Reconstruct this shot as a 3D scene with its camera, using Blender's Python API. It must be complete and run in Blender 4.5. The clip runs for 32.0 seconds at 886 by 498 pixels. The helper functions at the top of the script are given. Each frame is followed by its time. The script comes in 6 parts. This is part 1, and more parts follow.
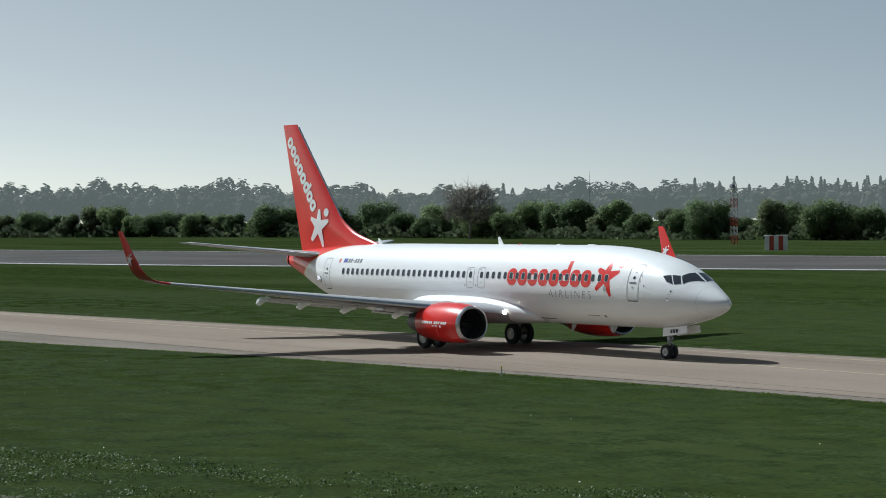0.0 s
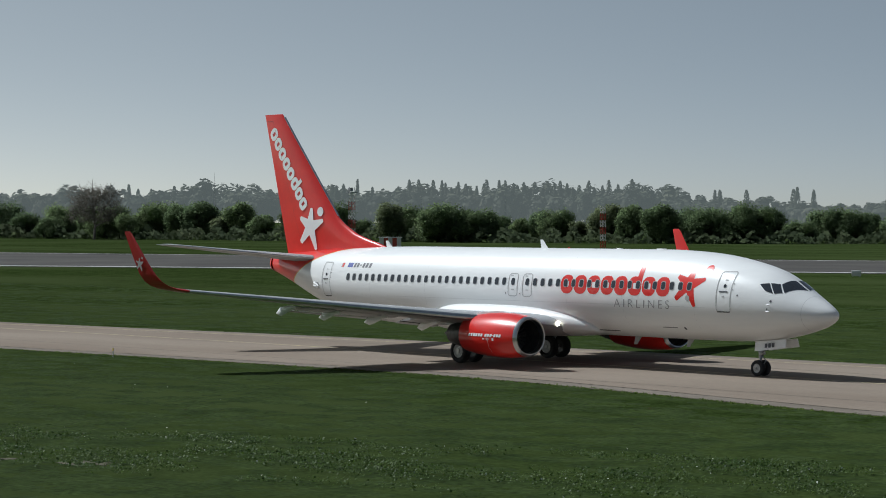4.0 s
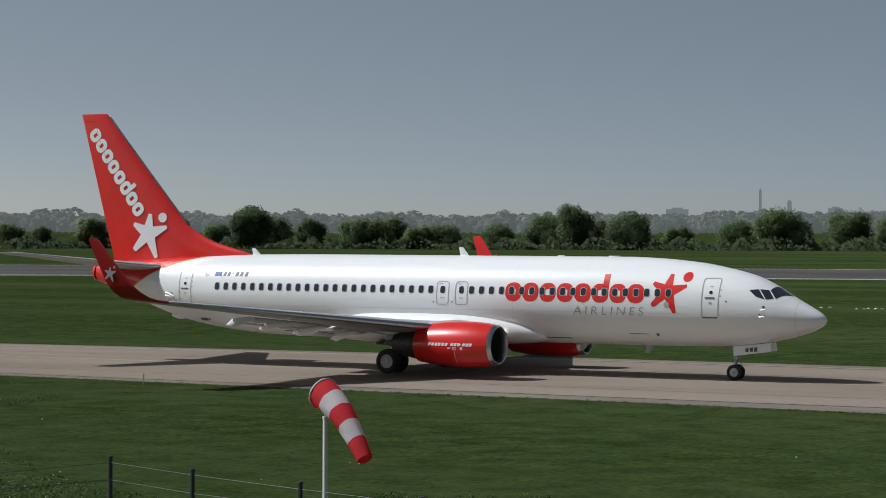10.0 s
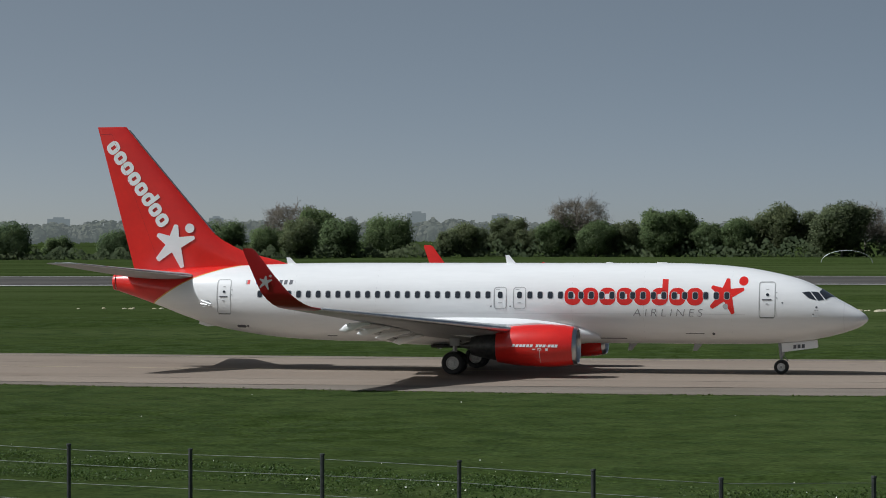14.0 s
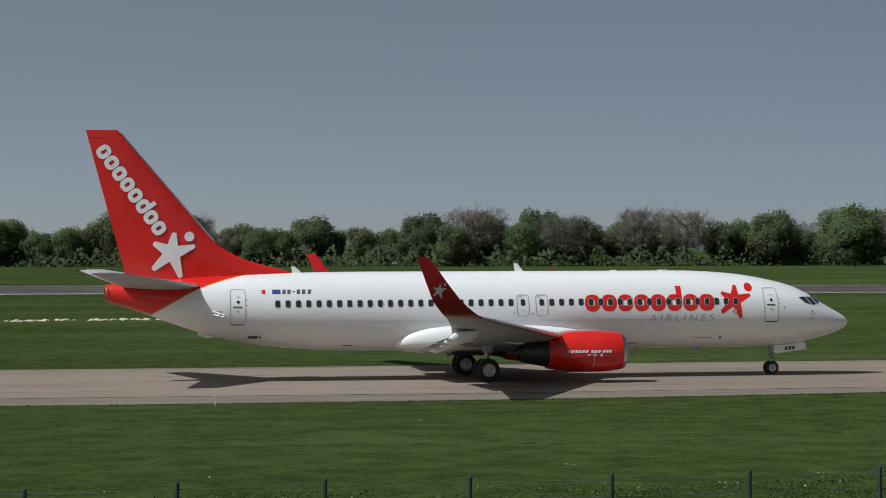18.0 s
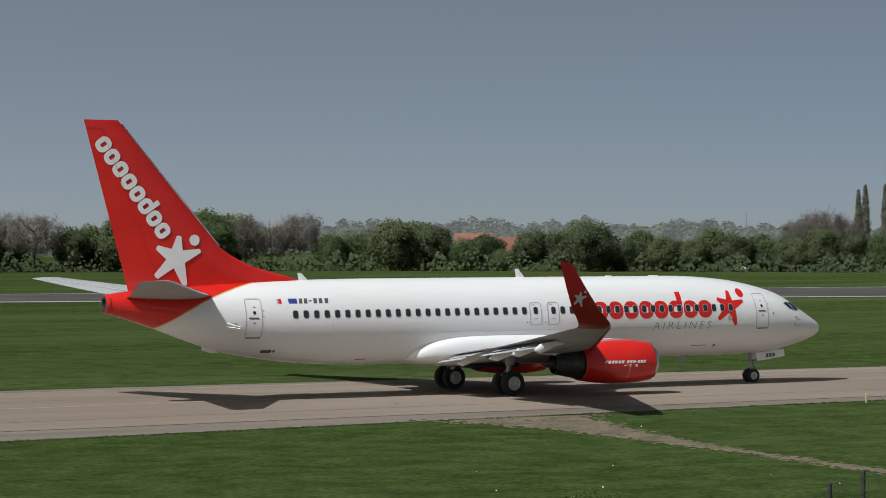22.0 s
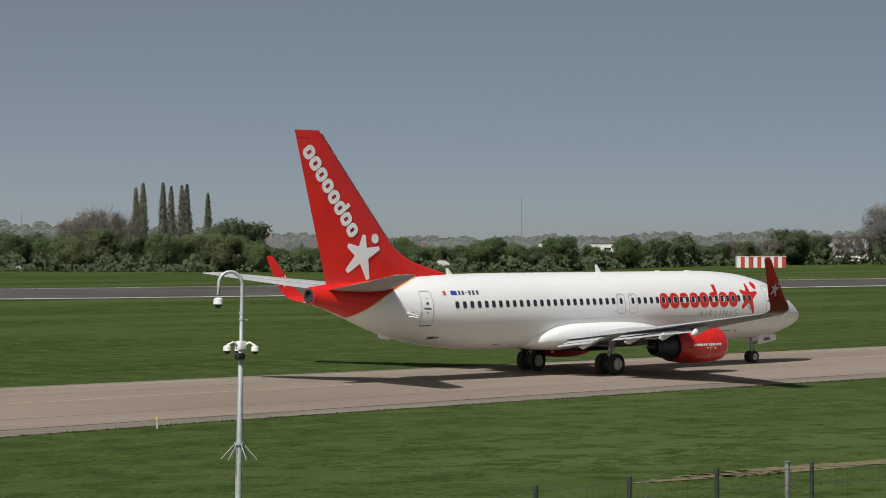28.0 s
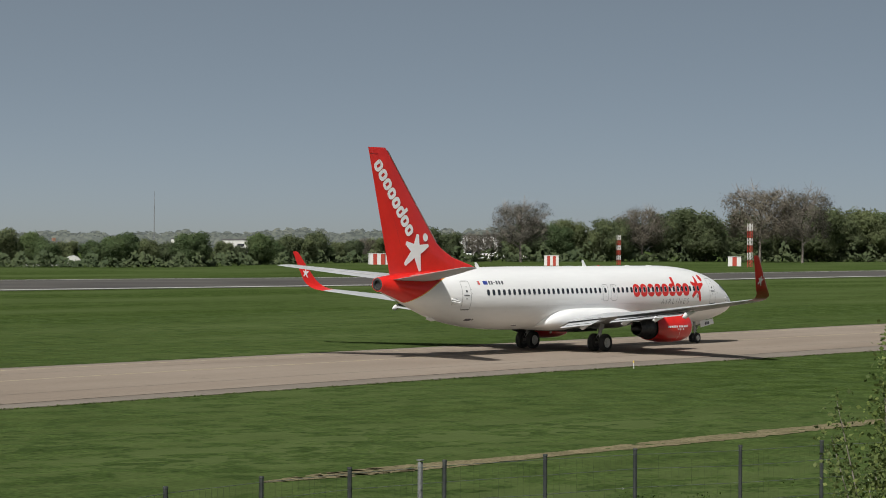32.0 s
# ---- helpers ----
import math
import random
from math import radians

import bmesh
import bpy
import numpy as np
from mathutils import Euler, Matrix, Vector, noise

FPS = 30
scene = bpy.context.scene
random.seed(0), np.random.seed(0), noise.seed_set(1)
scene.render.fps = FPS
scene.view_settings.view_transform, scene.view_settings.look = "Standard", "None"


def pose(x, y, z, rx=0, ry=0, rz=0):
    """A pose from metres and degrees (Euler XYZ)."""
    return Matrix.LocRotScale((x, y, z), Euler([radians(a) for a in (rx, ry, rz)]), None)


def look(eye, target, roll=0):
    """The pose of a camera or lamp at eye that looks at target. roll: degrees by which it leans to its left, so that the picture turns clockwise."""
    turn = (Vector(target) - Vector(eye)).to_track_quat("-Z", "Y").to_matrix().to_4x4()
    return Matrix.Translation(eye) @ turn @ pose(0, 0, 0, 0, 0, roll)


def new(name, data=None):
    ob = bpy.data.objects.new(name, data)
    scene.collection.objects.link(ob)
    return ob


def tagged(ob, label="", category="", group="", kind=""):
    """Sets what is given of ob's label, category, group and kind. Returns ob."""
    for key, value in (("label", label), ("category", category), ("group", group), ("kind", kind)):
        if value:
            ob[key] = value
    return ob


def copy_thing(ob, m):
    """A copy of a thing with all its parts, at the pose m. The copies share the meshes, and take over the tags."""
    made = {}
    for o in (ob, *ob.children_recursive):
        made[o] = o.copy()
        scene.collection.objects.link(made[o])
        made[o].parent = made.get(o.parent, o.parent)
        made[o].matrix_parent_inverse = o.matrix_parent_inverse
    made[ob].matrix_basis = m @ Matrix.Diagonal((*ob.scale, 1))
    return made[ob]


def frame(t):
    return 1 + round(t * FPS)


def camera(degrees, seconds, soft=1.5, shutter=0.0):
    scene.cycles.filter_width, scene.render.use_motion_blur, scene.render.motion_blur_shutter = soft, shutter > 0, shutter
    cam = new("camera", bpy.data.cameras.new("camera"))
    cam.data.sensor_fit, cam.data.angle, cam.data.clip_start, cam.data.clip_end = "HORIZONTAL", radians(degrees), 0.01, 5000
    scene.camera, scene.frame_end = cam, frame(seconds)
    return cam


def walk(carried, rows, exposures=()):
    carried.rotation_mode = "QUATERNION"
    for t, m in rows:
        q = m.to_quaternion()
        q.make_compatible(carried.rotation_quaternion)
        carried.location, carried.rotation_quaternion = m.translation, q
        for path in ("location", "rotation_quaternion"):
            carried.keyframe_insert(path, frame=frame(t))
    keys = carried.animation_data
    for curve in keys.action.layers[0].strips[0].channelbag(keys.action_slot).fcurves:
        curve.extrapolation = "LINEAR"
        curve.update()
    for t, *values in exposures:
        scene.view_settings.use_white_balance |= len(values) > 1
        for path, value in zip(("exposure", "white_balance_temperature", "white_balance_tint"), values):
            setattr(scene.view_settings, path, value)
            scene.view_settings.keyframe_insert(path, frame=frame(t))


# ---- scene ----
LENS = 21.4092
EYE_Z = 6.77
CAMERA_ROWS = [
    (0.0, -29.82, 27.28, -54.571, -0.737, -0.366), (0.5, -26.82, 25.34, -53.734, -0.726, -0.396), (1.0, -24.06, 23.60, -52.736, -0.655, -0.501),
    (1.5, -22.05, 22.16, -51.480, -0.646, -0.488), (2.0, -20.69, 21.09, -50.462, -0.638, -0.393), (2.5, -19.61, 20.34, -49.398, -0.658, -0.265),
    (3.0, -18.62, 19.73, -48.343, -0.697, -0.141), (3.5, -17.71, 19.10, -47.004, -0.715, -0.061), (4.0, -16.66, 18.28, -45.481, -0.723, -0.038),
    (4.5, -14.91, 17.24, -43.428, -0.712, -0.123), (6.5, -6.72, 7.63, -37.052, -0.654, -0.209), (7.0, -6.06, 6.72, -35.300, -0.642, -0.112),
    (7.5, -5.79, 5.93, -33.155, -0.635, -0.080), (8.0, -5.40, 4.81, -31.091, -0.662, -0.057), (8.5, -4.22, 2.83, -28.836, -0.634, -0.004),
    (9.0, -2.92, 0.36, -26.733, -0.608, 0.031), (9.5, -1.62, -2.34, -24.712, -0.546, 0.059), (10.0, -0.33, -5.08, -22.600, -0.552, 0.106),
    (10.5, 0.91, -7.76, -20.649, -0.477, 0.036), (11.0, 2.19, -10.55, -19.342, -0.512, 0.004), (11.5, 3.26, -13.41, -16.456, -0.488, -0.110),
    (12.0, 4.10, -16.39, -15.014, -0.427, -0.104), (12.5, 4.75, -19.36, -12.956, -0.400, -0.098), (13.0, 5.24, -21.76, -11.409, -0.383, -0.075),
    (13.5, 5.28, -22.74, -9.471, -0.345, -0.106), (15.5, 6.42, -22.64, -1.932, -0.265, 0.005), (16.0, 6.34, -22.68, 0.438, -0.239, -0.040),
    (16.5, 6.25, -22.73, 2.627, -0.222, -0.041), (17.0, 6.21, -22.80, 4.672, -0.183, -0.079), (17.5, 6.17, -22.87, 6.647, -0.133, -0.099),
    (18.0, 6.10, -22.90, 8.620, -0.109, -0.100), (18.5, 6.14, -22.46, 10.651, -0.083, 0.013), (19.0, 6.60, -20.62, 12.527, -0.068, -0.074),
    (19.5, 7.33, -17.79, 14.060, -0.185, -0.062), (20.0, 8.09, -14.75, 16.014, -0.001, -0.044), (20.5, 8.83, -11.82, 18.967, 0.178, -0.107),
    (21.0, 9.69, -8.97, 20.622, 0.090, -0.137), (21.5, 10.56, -6.31, 21.995, 0.006, -0.169), (22.0, 11.59, -3.60, 24.407, -0.002, -0.136),
    (22.5, 12.77, -0.99, 25.996, 0.001, -0.252), (23.0, 14.04, 1.48, 27.643, -0.034, -0.182), (23.5, 15.47, 3.91, 29.253, 0.019, -0.180),
    (24.0, 16.91, 6.22, 30.561, 0.070, -0.060), (24.5, 18.22, 8.30, 31.248, 0.184, -0.074), (26.5, 19.76, 9.47, 37.922, 0.028, 0.174),
    (27.0, 19.93, 9.59, 39.345, 0.017, 0.105), (27.5, 20.06, 9.71, 40.706, -0.024, 0.002), (28.0, 20.15, 9.82, 41.968, -0.048, 0.009),
    (28.5, 20.23, 9.91, 43.303, -0.068, 0.123), (29.0, 20.29, 9.98, 44.848, -0.057, 0.095), (29.5, 20.36, 10.06, 46.322, -0.060, 0.275),
    (30.0, 20.42, 10.12, 47.640, -0.067, 0.214), (30.5, 20.51, 10.18, 48.740, -0.076, 0.245), (31.0, 20.60, 10.25, 49.670, -0.058, 0.304),
    (31.5, 20.70, 10.34, 50.376, -0.061, 0.362), (32.0, 20.79, 10.43, 50.918, -0.111, 0.354)]
PLANE_ROWS = [
    (0.0, -129.95, 100.64, -0.168), (0.5, -126.18, 100.81, -0.707), (1.0, -122.31, 100.94, -1.207), (1.5, -117.85, 100.79, -1.587),
    (2.0, -113.21, 100.60, -1.862), (2.5, -108.49, 100.37, -2.171), (3.0, -103.80, 100.10, -2.467), (3.5, -99.00, 99.66, -2.729),
    (4.0, -94.29, 99.22, -2.973), (4.5, -90.48, 99.39, -3.210), (6.5, -74.59, 98.69, -3.448), (7.0, -69.97, 98.25, -3.534),
    (7.5, -65.17, 97.57, -3.502), (8.0, -60.44, 96.89, -3.534), (8.5, -56.38, 96.86, -3.637), (9.0, -52.28, 96.81, -3.811),
    (9.5, -47.96, 96.49, -4.103), (10.0, -43.56, 96.14, -4.388), (10.5, -39.07, 95.61, -4.771), (11.0, -34.62, 95.09, -5.143),
    (11.5, -30.28, 94.80, -5.182), (12.0, -26.01, 94.51, -5.197), (12.5, -21.85, 94.58, -5.282), (13.0, -17.68, 94.64, -5.265),
    (13.5, -13.13, 93.41, -5.082), (15.5, 3.51, 93.35, -1.514), (16.0, 7.89, 93.31, -0.767), (16.5, 12.27, 93.30, 0.016),
    (17.0, 16.63, 93.34, 0.770), (17.5, 21.01, 93.49, 1.510), (18.0, 25.40, 93.69, 2.194), (18.5, 29.78, 94.03, 2.787),
    (19.0, 33.97, 94.35, 3.221), (19.5, 38.07, 94.57, 3.419), (20.0, 42.15, 94.82, 3.540), (20.5, 46.28, 95.12, 3.633),
    (21.0, 50.38, 95.43, 3.637), (21.5, 54.54, 95.80, 3.592), (22.0, 58.66, 96.15, 3.477), (22.5, 62.72, 96.37, 3.369),
    (23.0, 66.76, 96.59, 3.251), (23.5, 70.78, 96.76, 3.093), (24.0, 74.81, 96.91, 2.958), (24.5, 78.72, 96.86, 3.200),
    (26.5, 96.74, 98.20, 3.016), (27.0, 100.88, 98.38, 2.869), (27.5, 105.07, 98.57, 2.544), (28.0, 109.28, 98.75, 2.222),
    (28.5, 113.52, 98.93, 1.917), (29.0, 117.76, 99.09, 1.606), (29.5, 121.93, 99.19, 1.376), (30.0, 126.09, 99.26, 1.147),
    (30.5, 130.24, 99.31, 0.905), (31.0, 134.40, 99.36, 0.674), (31.5, 138.60, 99.43, 0.483), (32.0, 142.81, 99.51, 0.300)]

cam = camera(LENS, 32.0, soft=0.95)


def eye_pose(x, y, yaw, pitch, roll):
    """Camera pose: yaw clockwise from +y, pitch up, roll about the line of sight, in degrees."""
    return pose(x, y, EYE_Z, 90 + pitch, 0, -yaw) @ pose(0, 0, 0, 0, 0, roll)


EXPOSURES = [(0, -0.16, 6100, 4), (4, -0.36, 6180, 6), (9, -0.42, 6290, 8), (17, -0.40, 6390, 9), (23, -0.25, 6680, 9), (28, -0.20, 6900, 10), (32, -0.12, 6920, 9)]
walk(cam, [(t, eye_pose(*r)) for t, *r in CAMERA_ROWS], EXPOSURES)

# ---- light ----
SUN_AZ, SUN_EL = 251.0, 49.0
SUN_DIR = Vector((math.sin(radians(SUN_AZ)) * math.cos(radians(SUN_EL)), math.cos(radians(SUN_AZ)) * math.cos(radians(SUN_EL)), math.sin(radians(SUN_EL))))
HAZE, HAZE_COLOUR, SKY_TINT = 0.45, (1.6, 1.75, 1.76, 1), (2.9, 2.9, 2.3, 1)
world = bpy.data.worlds.new("sky")
scene.world = world
world.use_nodes = True
wn, wl = world.node_tree.nodes, world.node_tree.links
wn.clear()
sky = wn.new("ShaderNodeTexSky")
sky.sky_type, sky.sun_disc = "NISHITA", False
sky.sun_elevation, sky.sun_rotation = radians(SUN_EL), radians(SUN_AZ)
sky.air_density, sky.dust_density, sky.ozone_density, sky.altitude = 0.06, 0.75, 1.0, 0
bg = wn.new("ShaderNodeBackground")
bg.inputs["Strength"].default_value = 0.15
wo = wn.new("ShaderNodeOutputWorld")
veil = wn.new("ShaderNodeMix")
veil.data_type = "RGBA"
veil.inputs[0].default_value = HAZE
veil.inputs[7].default_value = HAZE_COLOUR
tint = wn.new("ShaderNodeMix")
tint.data_type, tint.blend_type = "RGBA", "MULTIPLY"
tint.inputs[0].default_value = 1.0
tint.inputs[7].default_value = SKY_TINT
wl.new(sky.outputs[0], tint.inputs[6])
wl.new(tint.outputs[2], veil.inputs[6])
coord = wn.new("ShaderNodeTexCoord")
apart = wn.new("ShaderNodeSeparateXYZ")
wl.new(coord.outputs["Generated"], apart.inputs[0])
height = wn.new("ShaderNodeValToRGB")
for pos, colour in zip((0.0, 0.1, 0.22, 0.5), ((0.91, 0.895, 0.84, 1), (0.985, 1.0, 1.0, 1), (0.76, 0.82, 0.90, 1), (0.62, 0.70, 0.86, 1))):
    stop = height.color_ramp.elements[0] if pos == 0.0 else height.color_ramp.elements.new(pos)
    stop.color = colour
height.color_ramp.elements[-1].color = (0.60, 0.68, 0.86, 1)
wl.new(apart.outputs["Z"], height.inputs[0])
grade = wn.new("ShaderNodeMix")
grade.data_type, grade.blend_type = "RGBA", "MULTIPLY"
grade.inputs[0].default_value = 1.0
wl.new(veil.outputs[2], grade.inputs[6])
wl.new(height.outputs[0], grade.inputs[7])
# the sky is paler towards the sun and deeper away from it
side = wn.new("ShaderNodeMapRange")
side.inputs["From Min"].default_value, side.inputs["From Max"].default_value = -0.8, 0.8
side.inputs["To Min"].default_value, side.inputs["To Max"].default_value = 1.13, 0.85
wl.new(apart.outputs["X"], side.inputs["Value"])
away = wn.new("ShaderNodeMix")
away.data_type, away.blend_type = "RGBA", "MULTIPLY"
away.inputs[0].default_value = 1.0
wl.new(grade.outputs[2], away.inputs[6])
wl.new(side.outputs["Result"], away.inputs[7])
wl.new(away.outputs[2], bg.inputs["Color"])
wl.new(bg.outputs[0], wo.inputs["Surface"])
sun = new("sun", bpy.data.lights.new("sun", "SUN"))
sun.data.energy, sun.data.angle, sun.data.color = 4.75, radians(0.5), (0.975, 0.985, 1.0)
sun.matrix_world = look(SUN_DIR * 300, (0, 0, 0))


# ---- materials ----
def material(name, a, b=None, scale=4.0, rough=0.6, metal=0.0, bump=0.0, bump_scale=None, fine=None, coat=0.0, space="Object", spread=(0.35, 0.65), per_object=0.0, per_island=0.0, rough_var=0.0, stretch=(1, 1, 1), through_light=0.0):
    """Principled material: colours a and b mixed by noise at one scale, specks at a finer one, optional bump and random tint."""
    m = bpy.data.materials.new(name)
    m.use_nodes = True
    n, l = m.node_tree.nodes, m.node_tree.links
    p = n["Principled BSDF"]
    p.inputs["Roughness"].default_value, p.inputs["Metallic"].default_value = rough, metal
    if coat:
        p.inputs["Coat Weight"].default_value, p.inputs["Coat Roughness"].default_value = coat, 0.06
    if space == "World":
        co = n.new("ShaderNodeNewGeometry").outputs["Position"]
    else:
        co = n.new("ShaderNodeTexCoord").outputs["Object"]
    mp = n.new("ShaderNodeMapping")
    mp.inputs["Scale"].default_value = stretch
    l.new(co, mp.inputs["Vector"])
    co = mp.outputs["Vector"]

    def noise_at(s, detail=4.0):
        t = n.new("ShaderNodeTexNoise")
        t.inputs["Scale"].default_value, t.inputs["Detail"].default_value = s, detail
        l.new(co, t.inputs["Vector"])
        return t.outputs["Fac"]

    def ramp(f, lo, hi):
        r = n.new("ShaderNodeMapRange")
        r.inputs["From Min"].default_value, r.inputs["From Max"].default_value = lo, hi
        l.new(f, r.inputs["Value"])
        return r.outputs["Result"]

    def mix(f, x, y, blend="MIX"):
        k = n.new("ShaderNodeMix")
        k.data_type, k.blend_type = "RGBA", blend
        for sock, val in ((k.inputs[0], f), (k.inputs[6], x), (k.inputs[7], y)):
            if hasattr(val, "links"):
                l.new(val, sock)
            else:
                sock.default_value = (*val, 1) if isinstance(val, tuple) else val
        return k.outputs[2]

    col = a
    if b:
        col = mix(ramp(noise_at(scale), *spread), a, b)
    if fine:
        fs, amount = fine
        grain = mix(ramp(noise_at(fs, 2.0), 0.3, 0.7), (1 - amount,) * 3, (1 + amount,) * 3)
        col = mix(1.0, col, grain, "MULTIPLY")
    for amount, kind in ((per_object, "o"), (per_island, "i")):
        if amount:
            src = n.new("ShaderNodeObjectInfo").outputs["Random"] if kind == "o" else n.new("ShaderNodeNewGeometry").outputs["Random Per Island"]
            tint = mix(src, (1 - amount, 1 - amount * 0.8, 1 - amount * 0.6), (1 + amount, 1 + amount * 0.9, 1 + amount * 0.5))
            col = mix(1.0, col, tint, "MULTIPLY")
    if hasattr(col, "links"):
        l.new(col, p.inputs["Base Color"])
    else:
        p.inputs["Base Color"].default_value = (*col, 1)
    if through_light:
        tr = n.new("ShaderNodeBsdfTranslucent")
        ms = n.new("ShaderNodeMixShader")
        ms.inputs[0].default_value = through_light
        l.new(col, tr.inputs["Color"])
        l.new(p.outputs[0], ms.inputs[1])
        l.new(tr.outputs[0], ms.inputs[2])
        l.new(ms.outputs[0], n["Material Output"].inputs["Surface"])
        p.inputs["Specular IOR Level"].default_value = 0.2
    if rough_var:
        rr = n.new("ShaderNodeMapRange")
        rr.inputs["To Min"].default_value, rr.inputs["To Max"].default_value = max(0, rough - rough_var), min(1, rough + rough_var)
        l.new(noise_at(scale * 1.7), rr.inputs["Value"])
        l.new(rr.outputs["Result"], p.inputs["Roughness"])
    if bump:
        bn = n.new("ShaderNodeBump")
        bn.inputs["Strength"].default_value, bn.inputs["Distance"].default_value = 1.0, bump
        l.new(noise_at(bump_scale or scale * 6), bn.inputs["Height"])
        l.new(bn.outputs["Normal"], p.inputs["Normal"])
    return m


def glow(name, colour, strength):
    m = material(name, colour)
    p = m.node_tree.nodes["Principled BSDF"]
    p.inputs["Emission Color"].default_value, p.inputs["Emission Strength"].default_value = (*colour, 1), strength
    return m


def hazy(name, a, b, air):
    """Far woods and towers: haze of the bright air, painted in as emission."""
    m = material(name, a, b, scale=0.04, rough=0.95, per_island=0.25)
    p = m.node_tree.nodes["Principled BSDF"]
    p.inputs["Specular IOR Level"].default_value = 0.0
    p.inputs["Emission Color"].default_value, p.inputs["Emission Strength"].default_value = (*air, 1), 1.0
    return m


def layered_ground(name, a, b, c, patch, scale_small, scale_big, bump):
    """Ground cover: two colours at a small scale, a third in large patches, and streaks along the mowing."""
    m = material(name, a, b, scale=scale_small, rough=0.9, fine=(4.5, 0.42), bump=bump, bump_scale=7.0, space="World", spread=(0.38, 0.62))
    n, l = m.node_tree.nodes, m.node_tree.links
    p = n["Principled BSDF"]
    p.inputs["Specular IOR Level"].default_value = 0.0
    p.inputs["Diffuse Roughness"].default_value = 0.55
    old = p.inputs["Base Color"].links[0].from_socket
    geo = n.new("ShaderNodeNewGeometry")
    mp = n.new("ShaderNodeMapping")
    mp.inputs["Scale"].default_value = (0.35, 1.0, 1.0)
    l.new(geo.outputs["Position"], mp.inputs["Vector"])
    t = n.new("ShaderNodeTexNoise")
    t.inputs["Scale"].default_value, t.inputs["Detail"].default_value = scale_big, 5.0
    l.new(mp.outputs["Vector"], t.inputs["Vector"])
    r = n.new("ShaderNodeMapRange")
    r.inputs["From Min"].default_value, r.inputs["From Max"].default_value = 0.42, 0.66
    r.inputs["To Max"].default_value = patch
    l.new(t.outputs["Fac"], r.inputs["Value"])
    k = n.new("ShaderNodeMix")
    k.data_type = "RGBA"
    l.new(r.outputs["Result"], k.inputs[0])
    l.new(old, k.inputs[6])
    k.inputs[7].default_value = (*c, 1)
    l.new(k.outputs[2], p.inputs["Base Color"])
    return m


